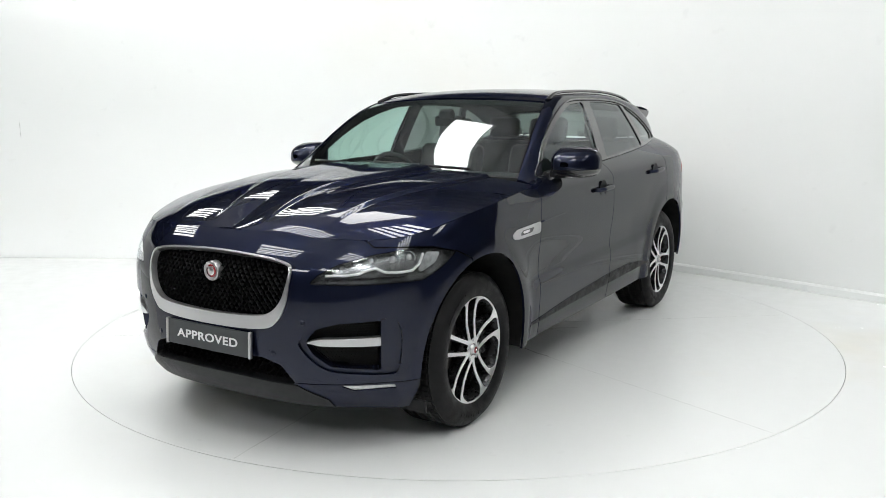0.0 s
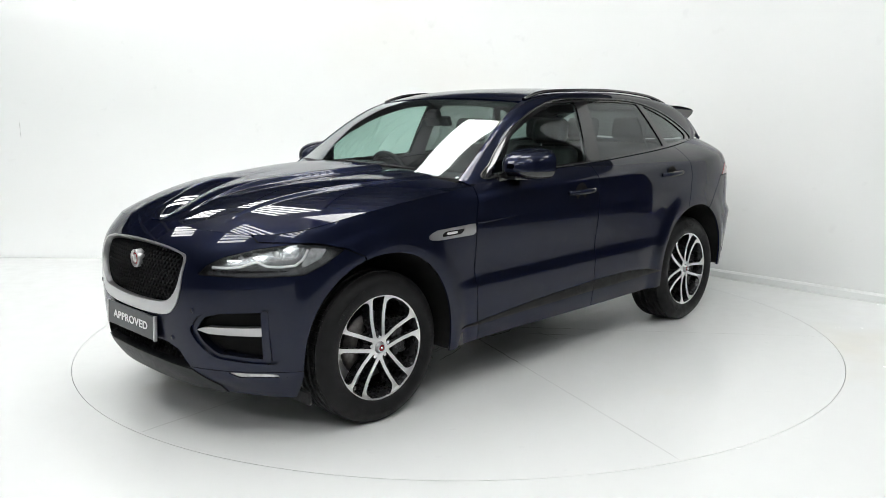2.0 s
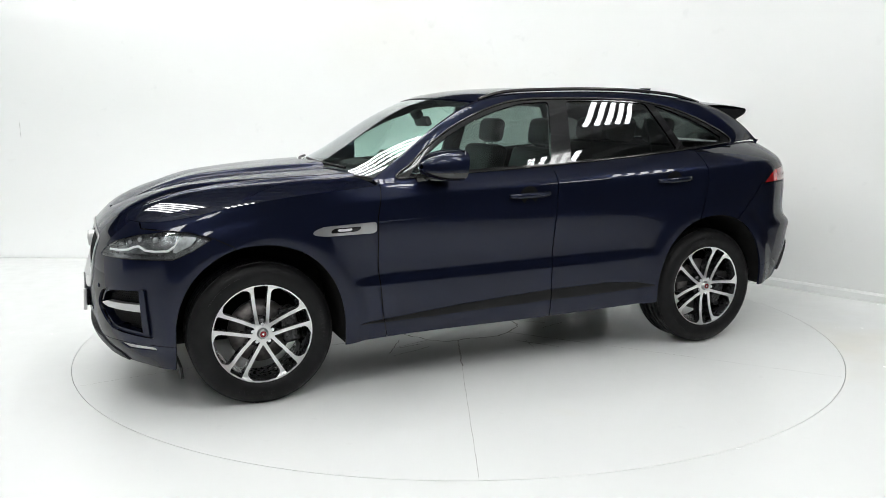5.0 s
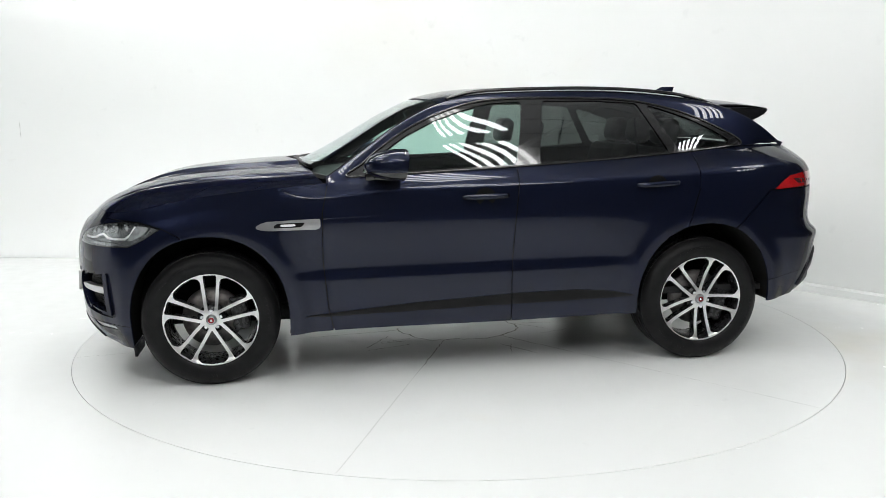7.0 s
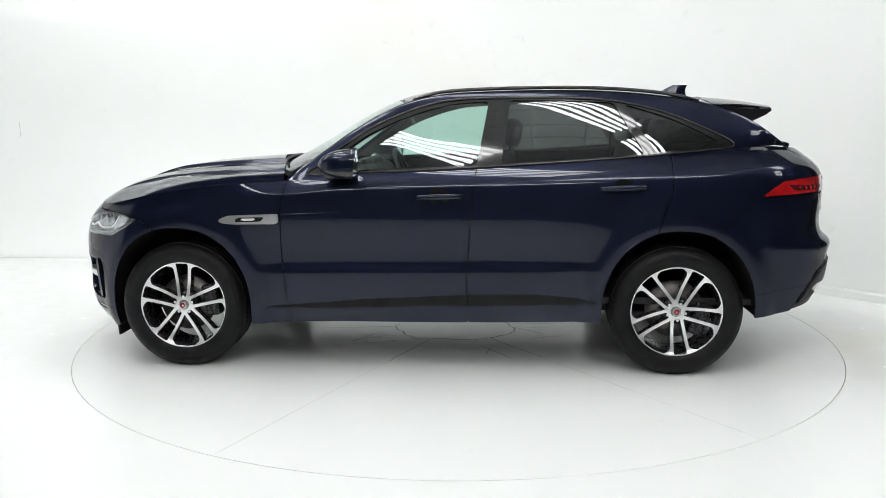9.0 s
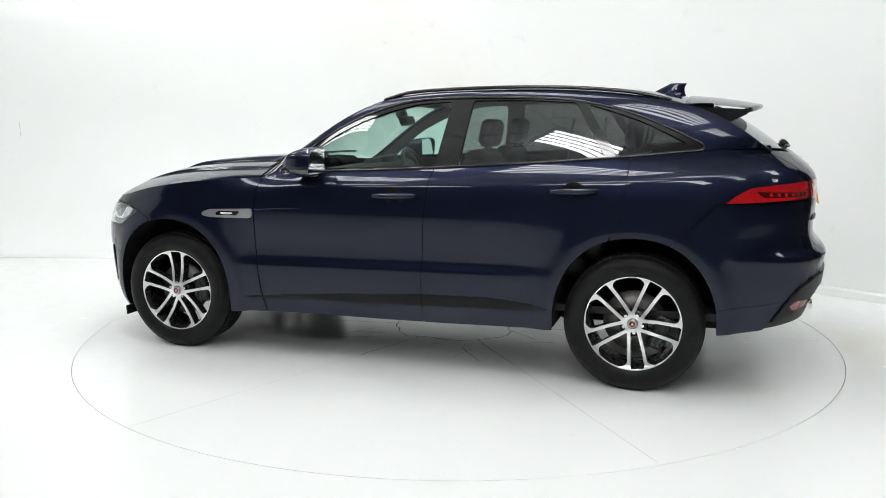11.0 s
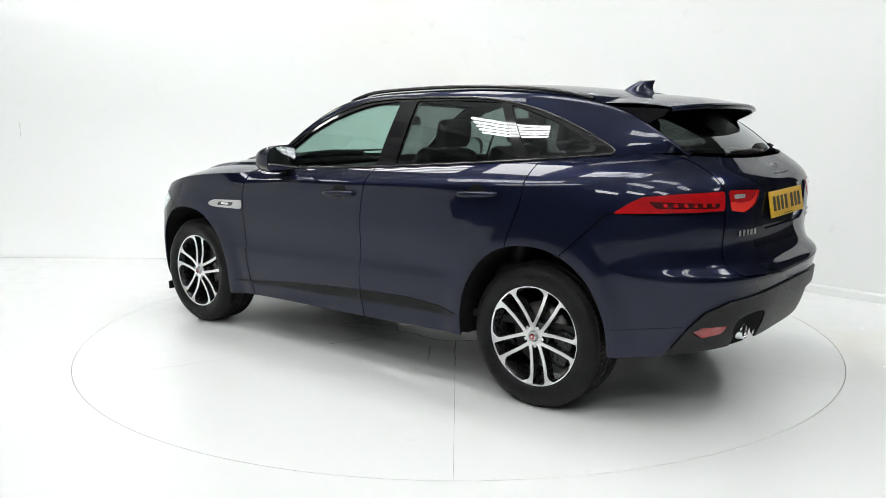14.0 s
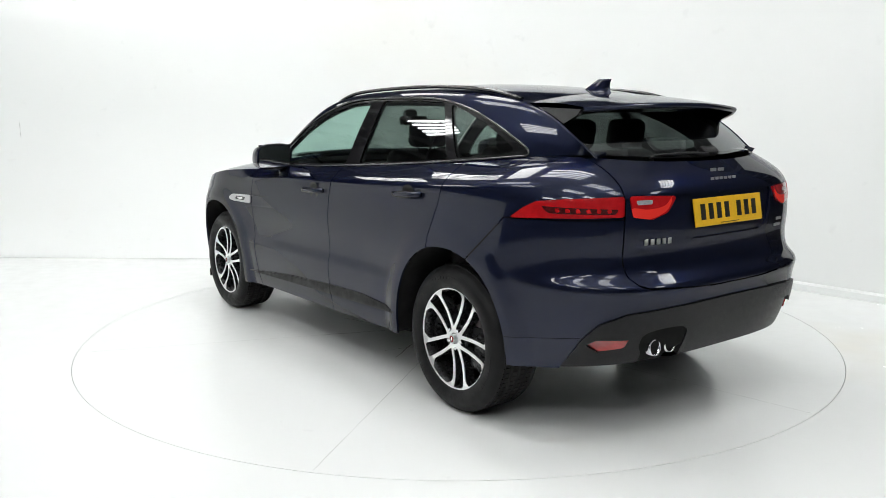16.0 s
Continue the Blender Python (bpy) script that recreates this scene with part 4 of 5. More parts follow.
def build_mirror(car, side):
    """A door mirror on its arm: painted cap, black base, silvered glass."""
    def shell(u, w):
        # u round the housing, w from the glass face forwards
        a = u * 2 * math.pi
        k = np.sqrt(np.clip(1 - (w * 0.985) ** 2.2, 0, 1))
        hy = 0.132 * k
        hz = np.where(np.sin(a) > 0, 0.092, 0.078) * k
        cy, sy = np.cos(a), np.sin(a)
        ex = 2 / 3.0
        y = np.sign(cy) * np.abs(cy) ** ex * hy
        z = np.sign(sy) * np.abs(sy) ** ex * hz
        x = w * 0.205 - 0.012 * z / 0.09 + 0.16 * (0.12 - y) * 0.3
        return np.stack([0.372 + x - 0.25 * (y - 0.0) * 0.35, (0.972 + y) * side, 1.210 + z - 0.02 * (y + 0.1)], -1)
    g = grid(shell, np.linspace(0, 1, 49), np.linspace(0, 1, 16))
    cap = clip(g, lambda V: V[:, 2] - 1.180)
    low = clip(g, lambda V: 1.1785 - V[:, 2])
    c = (0.44, 1.018 * side, 1.22)
    body = part("door_mirror", panel(cap, depth=0.006, out_from=c), PAINT, car, "blue painted mirror cap")
    part("mirror_base", panel(low, depth=0.006, out_from=c), GLOSS_BLACK, body, "black lower mirror shell")
    bm = bmesh.new()
    box(bm, (0.11, 0.14, 0.028), (0.475, 0.895 * side, 1.142), (0, -4, 0), bevel=0.010)
    box(bm, (0.15, 0.05, 0.05), (0.50, 0.862 * side, 1.150), (0, 6, 0), bevel=0.012)
    part("mirror_arm", shade_smooth(bm), GLOSS_BLACK, body)
    face = grid(lambda u, w: np.stack([0.376 + 0 * u + 0.06 * (u - 0.5) * side * -0 - 0.05 * (u - 0.5) * 0.2, (0.972 + (u - 0.5) * 0.225) * side, 1.214 + (w - 0.46) * 0.145], -1), np.linspace(0, 1, 6), np.linspace(0, 1, 6))
    part("mirror_glass", panel(face, depth=0.004, out_from=(0.6, 1.018 * side, 1.22)), CHROME, body, "silvered mirror glass")


def build_handle(door, x0, x1, z0, z1, side):
    """A pull handle over a near-black disc that stands for its shaded cup."""
    y0 = 0.944
    mid = ((x0 + x1) / 2, (z0 + z1) / 2)
    # almost flat disc on the door skin; its near-black colour is the hollow's shade
    def cup(u, w):
        a = u * 2 * math.pi
        r = 1 - w
        return np.stack([mid[0] + 0.058 * r * np.cos(a), (y0 + 0.0012 - 0.003 * (1 - r)) * side + 0 * a, mid[1] + 0.052 * r * np.sin(a) - 0.002], -1)
    bm = panel(grid(cup, np.linspace(0, 1, 33), np.linspace(0, 0.99, 6)), depth=0.0, out_from=(mid[0], 0, mid[1]))
    part("handle_cup_shade", bm, GRILLE_BLACK, door, "near-black disc painted in for the shaded hollow behind the handle")
    n = 14
    pts = [(x0 + (x1 - x0) * k / n, (y0 + 0.006 + 0.028 * min(1, 3.5 * math.sin(math.pi * k / n) ** 0.8 / 2.2)) * side, z0 + (z1 - z0) * k / n) for k in range(n + 1)]
    rad = [0.011 + 0.004 * math.sin(math.pi * k / n) for k in range(n + 1)]
    part("door_handle", tube(pts, rad, 10, 1.15), PAINT, door, "blue painted pull handle")


def build_seat(x, y, parent, rear=False):
    """A leather car seat with cushion, backrest and headrest."""
    w = 0.50 if not rear else 0.56
    seat = part("seat", shade_smooth(box(bmesh.new(), (0.52, w, 0.15), (x, y, 0.66), (0, -6, 0), bevel=0.05, segments=3)), SEAT_CLOTH, parent, "black leather seat")
    part("backrest", shade_smooth(box(bmesh.new(), (0.13, w, 0.62), (x - 0.34, y, 0.97), (0, -16, 0), bevel=0.05, segments=3)), SEAT_CLOTH, seat)
    part("headrest", shade_smooth(box(bmesh.new(), (0.10, 0.27, 0.17), (x - 0.46, y, 1.37), (0, -10, 0), bevel=0.045, segments=3)), SEAT_CLOTH, seat)
    for s in (-1, 1):
        bm = bmesh.new()
        rod(bm, (x - 0.445, y + 0.06 * s, 1.32), (x - 0.42, y + 0.06 * s, 1.20), 0.006, n=8)
        part("headrest_post", bm, CHROME, seat)
    return seat


def build_car():
    car = new("car")
    tagged(car, "dark blue metallic sport utility car parked on the turntable", "car")
    low = low_mesh()
    # ---- flanks ----
    fender = clip(clip(low, outside(FRONT_DOOR, xz)), lambda V: V[:, 0] - 0.5)
    fender = clip(fender, outside(FRONT_BUMPER, xz))
    fender = holes(fender, (HEADLAMP, wrap_f))
    pair("front_wing", fender, PAINT, car)
    fd = pair("front_door", clip(low, within(FRONT_DOOR, xz)), PAINT, car)
    rd = pair("rear_door", clip(low, within(REAR_DOOR, xz)), PAINT, car)
    rear = clip(low, lambda V: -0.9 - V[:, 0])
    quarter = clip(clip(rear, outside(REAR_DOOR, xz)), outside(REAR_BUMPER, xz))
    back = clip(quarter, lambda V: -1.95 - V[:, 0])
    quarter_flank = clip(quarter, lambda V: V[:, 0] + 1.9501)
    quarter_back = clip(back, outside(TAILGATE, yz))
    quarter = holes(joined(quarter_flank, quarter_back), (TAIL_OUT, wrap_r))
    pair("rear_quarter_panel", quarter, PAINT, car)
    # ---- nose ----
    nose = clip(low, within(FRONT_BUMPER, xz))
    nose = holes(nose, (HEADLAMP, wrap_f), (FOG_VENT, wrap_f), (GRILLE_OUT, yz), (LOW_GRILLE, yz), (FOG_LIGHT, wrap_f))
    nose = clip(nose, outside(LIP, yz, 0.0))
    seam = lambda V: V[:, 2] - (0.346 + 0.02 * np.clip(V[:, 1] - 0.6, -0.2, 0.3) * 0)
    upper = clip(nose, lambda V: seam(V) - 0.0015)
    lower = clip(nose, lambda V: -seam(V) - 0.0015)
    bumper = part("front_bumper", panel(both(upper)), PAINT, car)
    for m in (lower, mirrored(lower)):
        part("bumper_lower_edge", panel(m), PAINT, bumper)
    lip = clip(clip(low, within(FRONT_BUMPER, xz)), within(LIP, yz, 0.001))
    part("front_lip", panel(both(lip), lift=0.006, depth=0.05), GREY_PLASTIC, bumper, "grey plastic lower lip")
    # bonnet
    hood = grid(skin_hood, np.linspace(0.007, 0.997, 130), np.linspace(0.005, 1, 120))
    part("bonnet", panel(both(hood), depth=0.02), PAINT, car)
    # ---- upper body ----
    us = np.linspace(0, 1, 200)
    side = cap_grid(us)
    frame_side = clip(side, outside(DLO, xz, 0.0))
    pair("roof_side_frame", frame_side, PAINT, car, depth=0.015)
    dlo = clip(side, within(DLO, xz, 0.001))
    surround = holes(dlo, (PANE_FRONT, xz), (PANE_REAR, xz), (PANE_QUARTER, xz))
    pair("window_surround", surround, GLOSS_BLACK, car, "gloss black window surround", depth=0.018, lift=-0.002)
    for name, poly, mat, lab in (("front_door_window", PANE_FRONT, GLASS_FRONT, "green tinted door glass"), ("rear_door_window", PANE_REAR, GLASS_DARK, "dark privacy glass"), ("quarter_window", PANE_QUARTER, GLASS_DARK, "dark privacy glass")):
        for ob in pair(name, clip(dlo, within(poly, xz, -0.004)), mat, car, lab, depth=0.0, lift=-0.009):
            ob.visible_shadow = False
    for s in (1, -1):
        pts = []
        for a, b in DLO:
            u = np.interp(-a, -cant_x(us), us)
            zt, zc = float(top_side(a)), float(cant_z(u))
            q = skin_side(np.array(u), np.array(np.clip((b - zt) / max(zc - zt, 1e-3), 0, 1)))
            pts.append((float(q[0]), float(q[1]) * s, float(q[2])))
        part("window_trim", tube(pts, 0.0062, 8, 1.0, closed=True), GLOSS_BLACK, car, "thin gloss black window moulding")
    # windscreen, roof, rear window
    w_screen = cap_w

    def screen(u, w):
        w0 = w_screen(u)
        return skin_roof(u, w0 + (1 - w0) * w)

    def main_roof(u, w):
        w0 = cap_w(u)
        return skin_roof(u, w0 + (1 - w0) * w)
    glass = part("windscreen", panel(both(grid(screen, np.linspace(0.012, 0.326, 60), np.linspace(0.012, 1, 40))), depth=0.0, lift=-0.003), GLASS_SCREEN, car, "greenish laminated windscreen")
    glass.visible_shadow = False
    bm = panel(both(grid(lambda u, w: screen(u, w), np.linspace(0.300, 0.326, 5), np.linspace(0.012, 1, 40))), depth=0.0, lift=-0.006)
    part("windscreen_top_band", bm, GLOSS_BLACK, glass, "black printed band")
    part("scuttle", panel(both(grid(lambda u, w: screen(u, w), np.linspace(-0.0, 0.014, 4), np.linspace(0.0, 1, 40))), depth=0.03, lift=-0.014), LINER, car, "black plastic scuttle below the windscreen")
    part("roof", panel(both(grid(main_roof, np.linspace(0.333, 0.865, 100), np.linspace(0.002, 1, 50))), depth=0.02), PAINT, car)
    tail_glass = part("rear_window", panel(both(grid(main_roof, np.linspace(0.868, 0.988, 40), np.linspace(0.008, 1, 40))), depth=0.0, lift=-0.003), GLASS_DARK, car, "dark privacy rear window")
    tail_glass.visible_shadow = False
    # tailgate
    gate = clip(clip(rear, lambda V: -1.95 - V[:, 0]), within(TAILGATE, yz))
    gate = holes(gate, (TAIL_IN, wrap_r), (PLATE_NICHE, yz))
    tailgate = part("tailgate", panel(both(gate)), PAINT, car)
    niche = clip(rear, lambda V: -1.95 - V[:, 0])
    part("plate_niche", panel(both(clip(niche, within(PLATE_NICHE, yz, -0.004))), depth=0, lift=-0.011), PAINT, tailgate)
    # rear bumper
    bump = clip(rear, within(REAR_BUMPER, xz))
    bump = clip(bump, lambda V: -np.minimum(inside(yz(V), TAILGATE), (-1.95 - V[:, 0])) - GAP)
    dark = clip(bump, within(BLACK_REAR, wrap_r, 0.001))
    bump = clip(bump, outside(BLACK_REAR, wrap_r, 0.001))
    bump = holes(bump, (TAIL_OUT, wrap_r), (REFLECTOR, wrap_r))
    crease = lambda V: V[:, 2] - (0.486 + (-1.88 - V[:, 0]) * 0.12)
    rb = part("rear_bumper", panel(both(clip(bump, lambda V: crease(V) - 0.001))), PAINT, car)
    corner = clip(bump, lambda V: -crease(V) - 0.001)
    for m in (corner, mirrored(corner)):
        part("bumper_lower_corner", panel(m), PAINT, rb)
    dark = holes(dark, (REFLECTOR, wrap_r))
    tier = lambda V: V[:, 2] - 0.565 + 0.6 * np.clip(-0.55 + np.abs(V[:, 1]), 0, 1)
    part("bumper_valance", panel(both(clip(dark, lambda V: tier(V) - 0.002)), lift=0.012, depth=0.03), SATIN_BLACK, rb, "black grained plastic valance")
    pipe_hole = ring([(0.30, 0.475), (0.31, 0.535), (0.42, 0.548), (0.54, 0.53), (0.56, 0.475), (0.54, 0.43), (0.52, 0.30), (0.33, 0.30), (0.31, 0.43)], 4)
    low_dark = clip(dark, lambda V: -tier(V) - 0.002)
    a_half = clip(low_dark, outside(pipe_hole, yz, 0.0))
    part("bumper_diffuser", panel(joined(a_half, mirrored(low_dark)), lift=-0.010, depth=0.06), SATIN_BLACK, rb, "black grained plastic diffuser")
    # twin tailpipes, on one flank only
    for y in (0.372, 0.476):
        bm = lathe([(0.036, -0.13), (0.038, -0.01), (0.0375, 0.0), (0.033, 0.0), (0.031, -0.02), (0.030, -0.13)], 32)
        ob = part("tailpipe", bm, CHROME, car, "polished round tailpipe")
        ob.matrix_basis = pose(-2.352, y, 0.462, 0, 0, 90) @ pose(0, 0, 0, 6, 0, 0)
        # black disc just inside the mouth, its colour standing in for the pipe's shade
        bm = lathe([(0.0, -0.012), (0.0318, -0.012)], 24)
        c = part("bore_shade_disc", bm, LINER, ob)
    # ---- lamps ----
    build_lamps(car, low, rear)
    build_grille(car, low)
    build_trim(car, low, fd, rd, tailgate, us)
    build_underside(car, low)
    build_interior(car)
    meshes = {}
    for ax, spin in ((AXLE_F, 0), (AXLE_R, -28)):
        for s in (1, -1):
            m = pose(ax, 0.905 * s, 0.373, 0, 0, 0 if s > 0 else 180)
            build_wheel(car, m, spin, meshes)
    build_mirror(car, 1)
    build_mirror(car, -1)
    return car


def build_lamps(car, low, rear):
    front = clip(low, lambda V: V[:, 0] - 1.4)
    lamp = clip(front, within(HEADLAMP, wrap_f, 0.0015))
    housing = pair("headlamp", lamp, LAMP_SILVER, car, "headlamp with clear lens over bright reflectors", depth=0.0, lift=-0.032)
    for h, s in zip(housing, (1, -1)):
        m = lamp if s > 0 else mirrored(lamp)
        rim = clip(m, lambda V: 0.006 - inside(wrap_f(V), HEADLAMP))
        part("lamp_bezel", panel(rim, depth=0.05, lift=-0.004), GLOSS_BLACK, h, "black lamp surround")
        # light guide shaped like a bent J along the lower edge
        def on(q, z, back):
            lo, hi = 0.3, 1.0
            y = 0.55
            for _ in range(40):
                x = face_x(y, z)
                y = min(0.97, max(0.2, x - q)) * 0.5 + y * 0.5
            x = face_x(y, z)
            d = Vector((0.75, 0.65, 0)).normalized() * back
            return (x - d.x, (y - d.y) * s, z)
        guide = [(1.555, 0.817), (1.45, 0.818), (1.36, 0.824), (1.31, 0.838), (1.26, 0.845), (1.20, 0.826), (1.12, 0.822), (1.03, 0.826), (0.985, 0.850), (0.955, 0.893)]
        part("light_guide", tube([on(q, z, 0.018) for q, z in guide], 0.006, 8), WHITE_PRINT, h, "white light guide strip")
        for q, z, r in ((1.455, 0.848, 0.020), (1.375, 0.859, 0.022), (1.285, 0.875, 0.025), (1.15, 0.875, 0.030), (1.045, 0.880, 0.026)):
            c = on(q, z, 0.036)
            bm = lathe([(0.0, -0.02), (r * 0.55, -0.014), (r, 0.006), (r * 1.08, 0.008)], 20)
            ob = part("lamp_reflector", bm, CHROME, h, "bright cup reflector")
            ob.matrix_basis = Matrix.Translation(c) @ pose(0, 0, 0, 0, 0, (-55 if s > 0 else -125))
            bm = bmesh.new()
            bmesh.ops.create_uvsphere(bm, u_segments=16, v_segments=10, radius=r * 0.55)
            shade_smooth(bm, 180)
            ob2 = part("lamp_projector", bm, CLEAR_REFLECTOR, h)
            ob2.matrix_basis = Matrix.Translation(c)
        fins = clip(m, lambda V: inside(wrap_f(V), rounded([(0.93, 0.905), (0.83, 0.898), (0.865, 0.855), (0.97, 0.818), (0.985, 0.83)], 0.01)))
        part("side_marker", panel(fins, depth=0.01, lift=-0.016), CLEAR_REFLECTOR, h, "silvery side marker reflector")
        fins = clip(m, lambda V: inside(wrap_f(V), rounded([(1.60, 0.802), (1.05, 0.804), (1.10, 0.812), (1.56, 0.812)], 0.003)))
        part("lamp_sill", panel(fins, depth=0.01, lift=-0.020), ALLOY_DARK, h)
        g = part("lamp_lens", panel(m, depth=0.0, lift=-0.001), GLASS_LAMP, h, "clear lamp lens")
        g.visible_shadow = False
    # low running lights
    for m in (1, -1):
        f = clip(front, within(FOG_LIGHT, wrap_f, 0.001))
        f = f if m > 0 else mirrored(f)
        ob = part("fog_light", panel(f, depth=0.02, lift=-0.006), CLEAR_REFLECTOR, car, "slim clear low lamp in the bumper")
    # rear lamps
    tail = clip(rear, lambda V: -1.7 - V[:, 0])
    for s in (1, -1):
        flip = (lambda m: m) if s > 0 else mirrored
        out_m = clip(tail, within(TAIL_OUT, wrap_r, 0.0012))
        lamp = part("tail_lamp", panel(flip(out_m), depth=0.03, lift=0.002), RED_LENS, car, "red tail lamp wrapping round the flank")
        bar = clip(out_m, lambda V: inside(wrap_r(V), rounded([(-1.20, 1.062), (-1.60, 1.060), (-1.62, 1.082), (-1.15, 1.092)], 0.008)))
        part("lamp_inlay", panel(flip(bar), depth=0.0, lift=0.0032), RED_DARK, lamp, "dark red inner lamp band")
        for k in range(6):
            q = -1.24 - k * 0.062
            cell = clip(out_m, lambda V: inside(wrap_r(V), np.array([(q, 1.066), (q - 0.03, 1.066), (q - 0.022, 1.084), (q + 0.004, 1.086)])))
            if len(cell[1]):
                part("lamp_cell", panel(flip(cell), depth=0.0, lift=0.0045), RED_LENS, lamp)
        in_m = clip(tail, within(TAIL_IN, wrap_r, 0.0012))
        lamp = part("tailgate_lamp", panel(flip(in_m), depth=0.03, lift=0.002), RED_LENS, car, "red lamp on the tailgate with clear reversing window")
        rev = clip(in_m, lambda V: inside(wrap_r(V), rounded([(-1.725, 1.098), (-1.825, 1.100), (-1.825, 1.118), (-1.725, 1.117)], 0.003)))
        part("reversing_light", panel(flip(rev), depth=0.0, lift=0.0034), CLEAR_REFLECTOR, lamp, "clear reversing light")
        swoop = clip(in_m, lambda V: inside(wrap_r(V), ring([(-1.70, 1.085), (-1.80, 1.078), (-1.90, 1.090), (-1.94, 1.120), (-1.955, 1.128), (-1.92, 1.07), (-1.81, 1.035), (-1.70, 1.046)], 5)))
        part("lamp_inlay", panel(flip(swoop), depth=0.0, lift=0.0028), RED_BRIGHT, lamp)
        ref = clip(tail, within(REFLECTOR, wrap_r, 0.001))
        part("rear_reflector", panel(flip(ref), depth=0.02, lift=-0.004), RED_LENS, car, "red reflector in the black valance")


def build_grille(car, low):
    nose = clip(low, lambda V: V[:, 0] - 1.85)
    frame = clip(clip(nose, within(GRILLE_OUT, yz, 0.001)), outside(GRILLE_IN, yz, 0.0))
    gr = part("grille_frame", panel(both(frame), lift=0.005, depth=0.030), SATIN_SILVER, car, "satin silver grille frame")
    back = clip(nose, within(GRILLE_IN, yz, -0.012))
    part("grille_backing", panel(both(back), depth=0.0, lift=-0.05), LINER, gr, "black grille backing")
    keep = lambda y, z: inside(np.array([[y, z]]), GRILLE_IN)[0] > -0.01
    part("grille_mesh", mesh_lattice(-0.46, 0.46, 0.60, 0.90, lambda y, z: face_x(y, z) - 0.026, 0.029, 0.008, keep, 0.016), GRILLE_BLACK, gr, "black diamond mesh")
    # round badge
    zc = 0.800
    bm = lathe([(0.0, 0.004), (0.038, 0.004), (0.040, 0.009), (0.043, 0.008), (0.045, 0.002), (0.045, -0.03)], 40)
    b = part("grille_badge", bm, SATIN_SILVER, gr, "round silver and red badge")
    b.matrix_basis = pose(face_x(0, zc) - 0.014, 0, zc, 0, 0, -90)
    part("badge_field", lathe([(0.0, 0.0062), (0.029, 0.0062), (0.030, 0.004)], 36), BADGE_RED, b, "dark red field")
    bm = lathe([(0.0, 0.013), (0.010, 0.012), (0.018, 0.009), (0.021, 0.006)], 24)
    for sx in (-1, 1):
        box(bm, (0.008, 0.006, 0.010), (0.013 * sx, 0.008, 0.017), (0, 20 * sx, 0), bevel=0.002)
    part("badge_emblem", bm, SATIN_SILVER, b, "silver relief in the badge")
    # low grille
    lg = clip(nose, within(LOW_GRILLE, yz, -0.012))
    ob = part("lower_grille", panel(both(lg), depth=0.0, lift=-0.06), LINER, car, "black lower grille opening")
    wall = clip(clip(nose, within(LOW_GRILLE, yz, -0.010)), lambda V: 0.0 - inside(yz(V), LOW_GRILLE) + 0.0005)
    part("opening_edge", panel(both(wall), depth=0.07, lift=-0.001), SATIN_BLACK, ob)
    keep = lambda y, z: inside(np.array([[y, z]]), LOW_GRILLE)[0] > -0.01
    part("grille_mesh", mesh_lattice(-0.48, 0.48, 0.33, 0.46, lambda y, z: face_x(y, z) - 0.035, 0.034, 0.010, keep, 0.016), GRILLE_BLACK, ob, "black diamond mesh")
    # side vents with a painted blade and a silver bar
    for s in (1, -1):
        flip = (lambda m: m) if s > 0 else mirrored
        vent = clip(nose, within(FOG_VENT, wrap_f, 0.0))
        hole = clip(vent, within(FOG_HOLE, wrap_f, 0.0))
        surround = clip(vent, outside(FOG_HOLE, wrap_f, 0.0))
        v = part("bumper_vent", panel(flip(surround), depth=0.07, lift=-0.012), PAINT, car, "sunken side vent in the bumper")
        part("vent_backing", panel(flip(clip(vent, within(FOG_HOLE, wrap_f, -0.008))), depth=0.0, lift=-0.075), LINER, v)
        bm = bmesh.new()
        for k in range(20):
            for j in range(10):
                q, z = 1.26 + k * 0.022 + (0.011 if j % 2 else 0), 0.40 + j * 0.024
                if inside(np.array([[q, z]]), FOG_HOLE)[0] < 0.008:
                    continue
                y = 0.6
                for _ in range(30):
                    y = 0.5 * y + 0.5 * (face_x(y, z) - q)
                c = Vector((face_x(y, z) - 0.045, (y - 0.035) * s, z))
                for sg in (-1, 1):
                    box(bm, (0.004, 0.004, 0.030), c + Vector((0, 0, 0)), (sg * 38, 0, 40 * s))
        part("vent_mesh", bm, GRILLE_BLACK, v, "black diamond mesh")
        bar = rounded([(1.69, 0.532), (1.60, 0.549), (1.235, 0.553), (1.235, 0.514), (1.60, 0.518)], 0.004)
        strip_m = clip(nose, within(bar, wrap_f, 0.0))
        part("vent_bar", panel(flip(strip_m), depth=0.03, lift=-0.006), SATIN_SILVER, v, "satin silver bar across the vent")
        blade = clip(nose, within(rounded([(1.238, 0.632), (1.195, 0.632), (1.185, 0.39), (1.238, 0.395)], 0.008), wrap_f, 0.0))
        part("vent_blade", panel(flip(blade), depth=0.05, lift=0.002), PAINT, v, "blue upright blade")
    # show plate
    m = pose(2.268, 0, 0.503, 90, 0, 90) @ pose(0, 0, 0, -3, 0, 0)
    bm = box(bmesh.new(), (0.52, 0.114, 0.010), (0, 0, 0), bevel=0.003)
    pl = part("show_plate", bm, PLATE_GREY, car, "dark grey show plate with white lettering")
    pl.matrix_basis = m
    text_mesh("plate_lettering", "APPROVED", 0.052, WHITE_PRINT, pl, pose(0, -0.002, 0.0058), spacing=1.08, width=0.385, label="white capitals reading APPROVED")
    for s in (-1, 1):
        part("plate_end", box(bmesh.new(), (0.014, 0.120, 0.018), (0.262 * s, 0, 0.0), bevel=0.004), SATIN_SILVER, pl, "silver end clip")
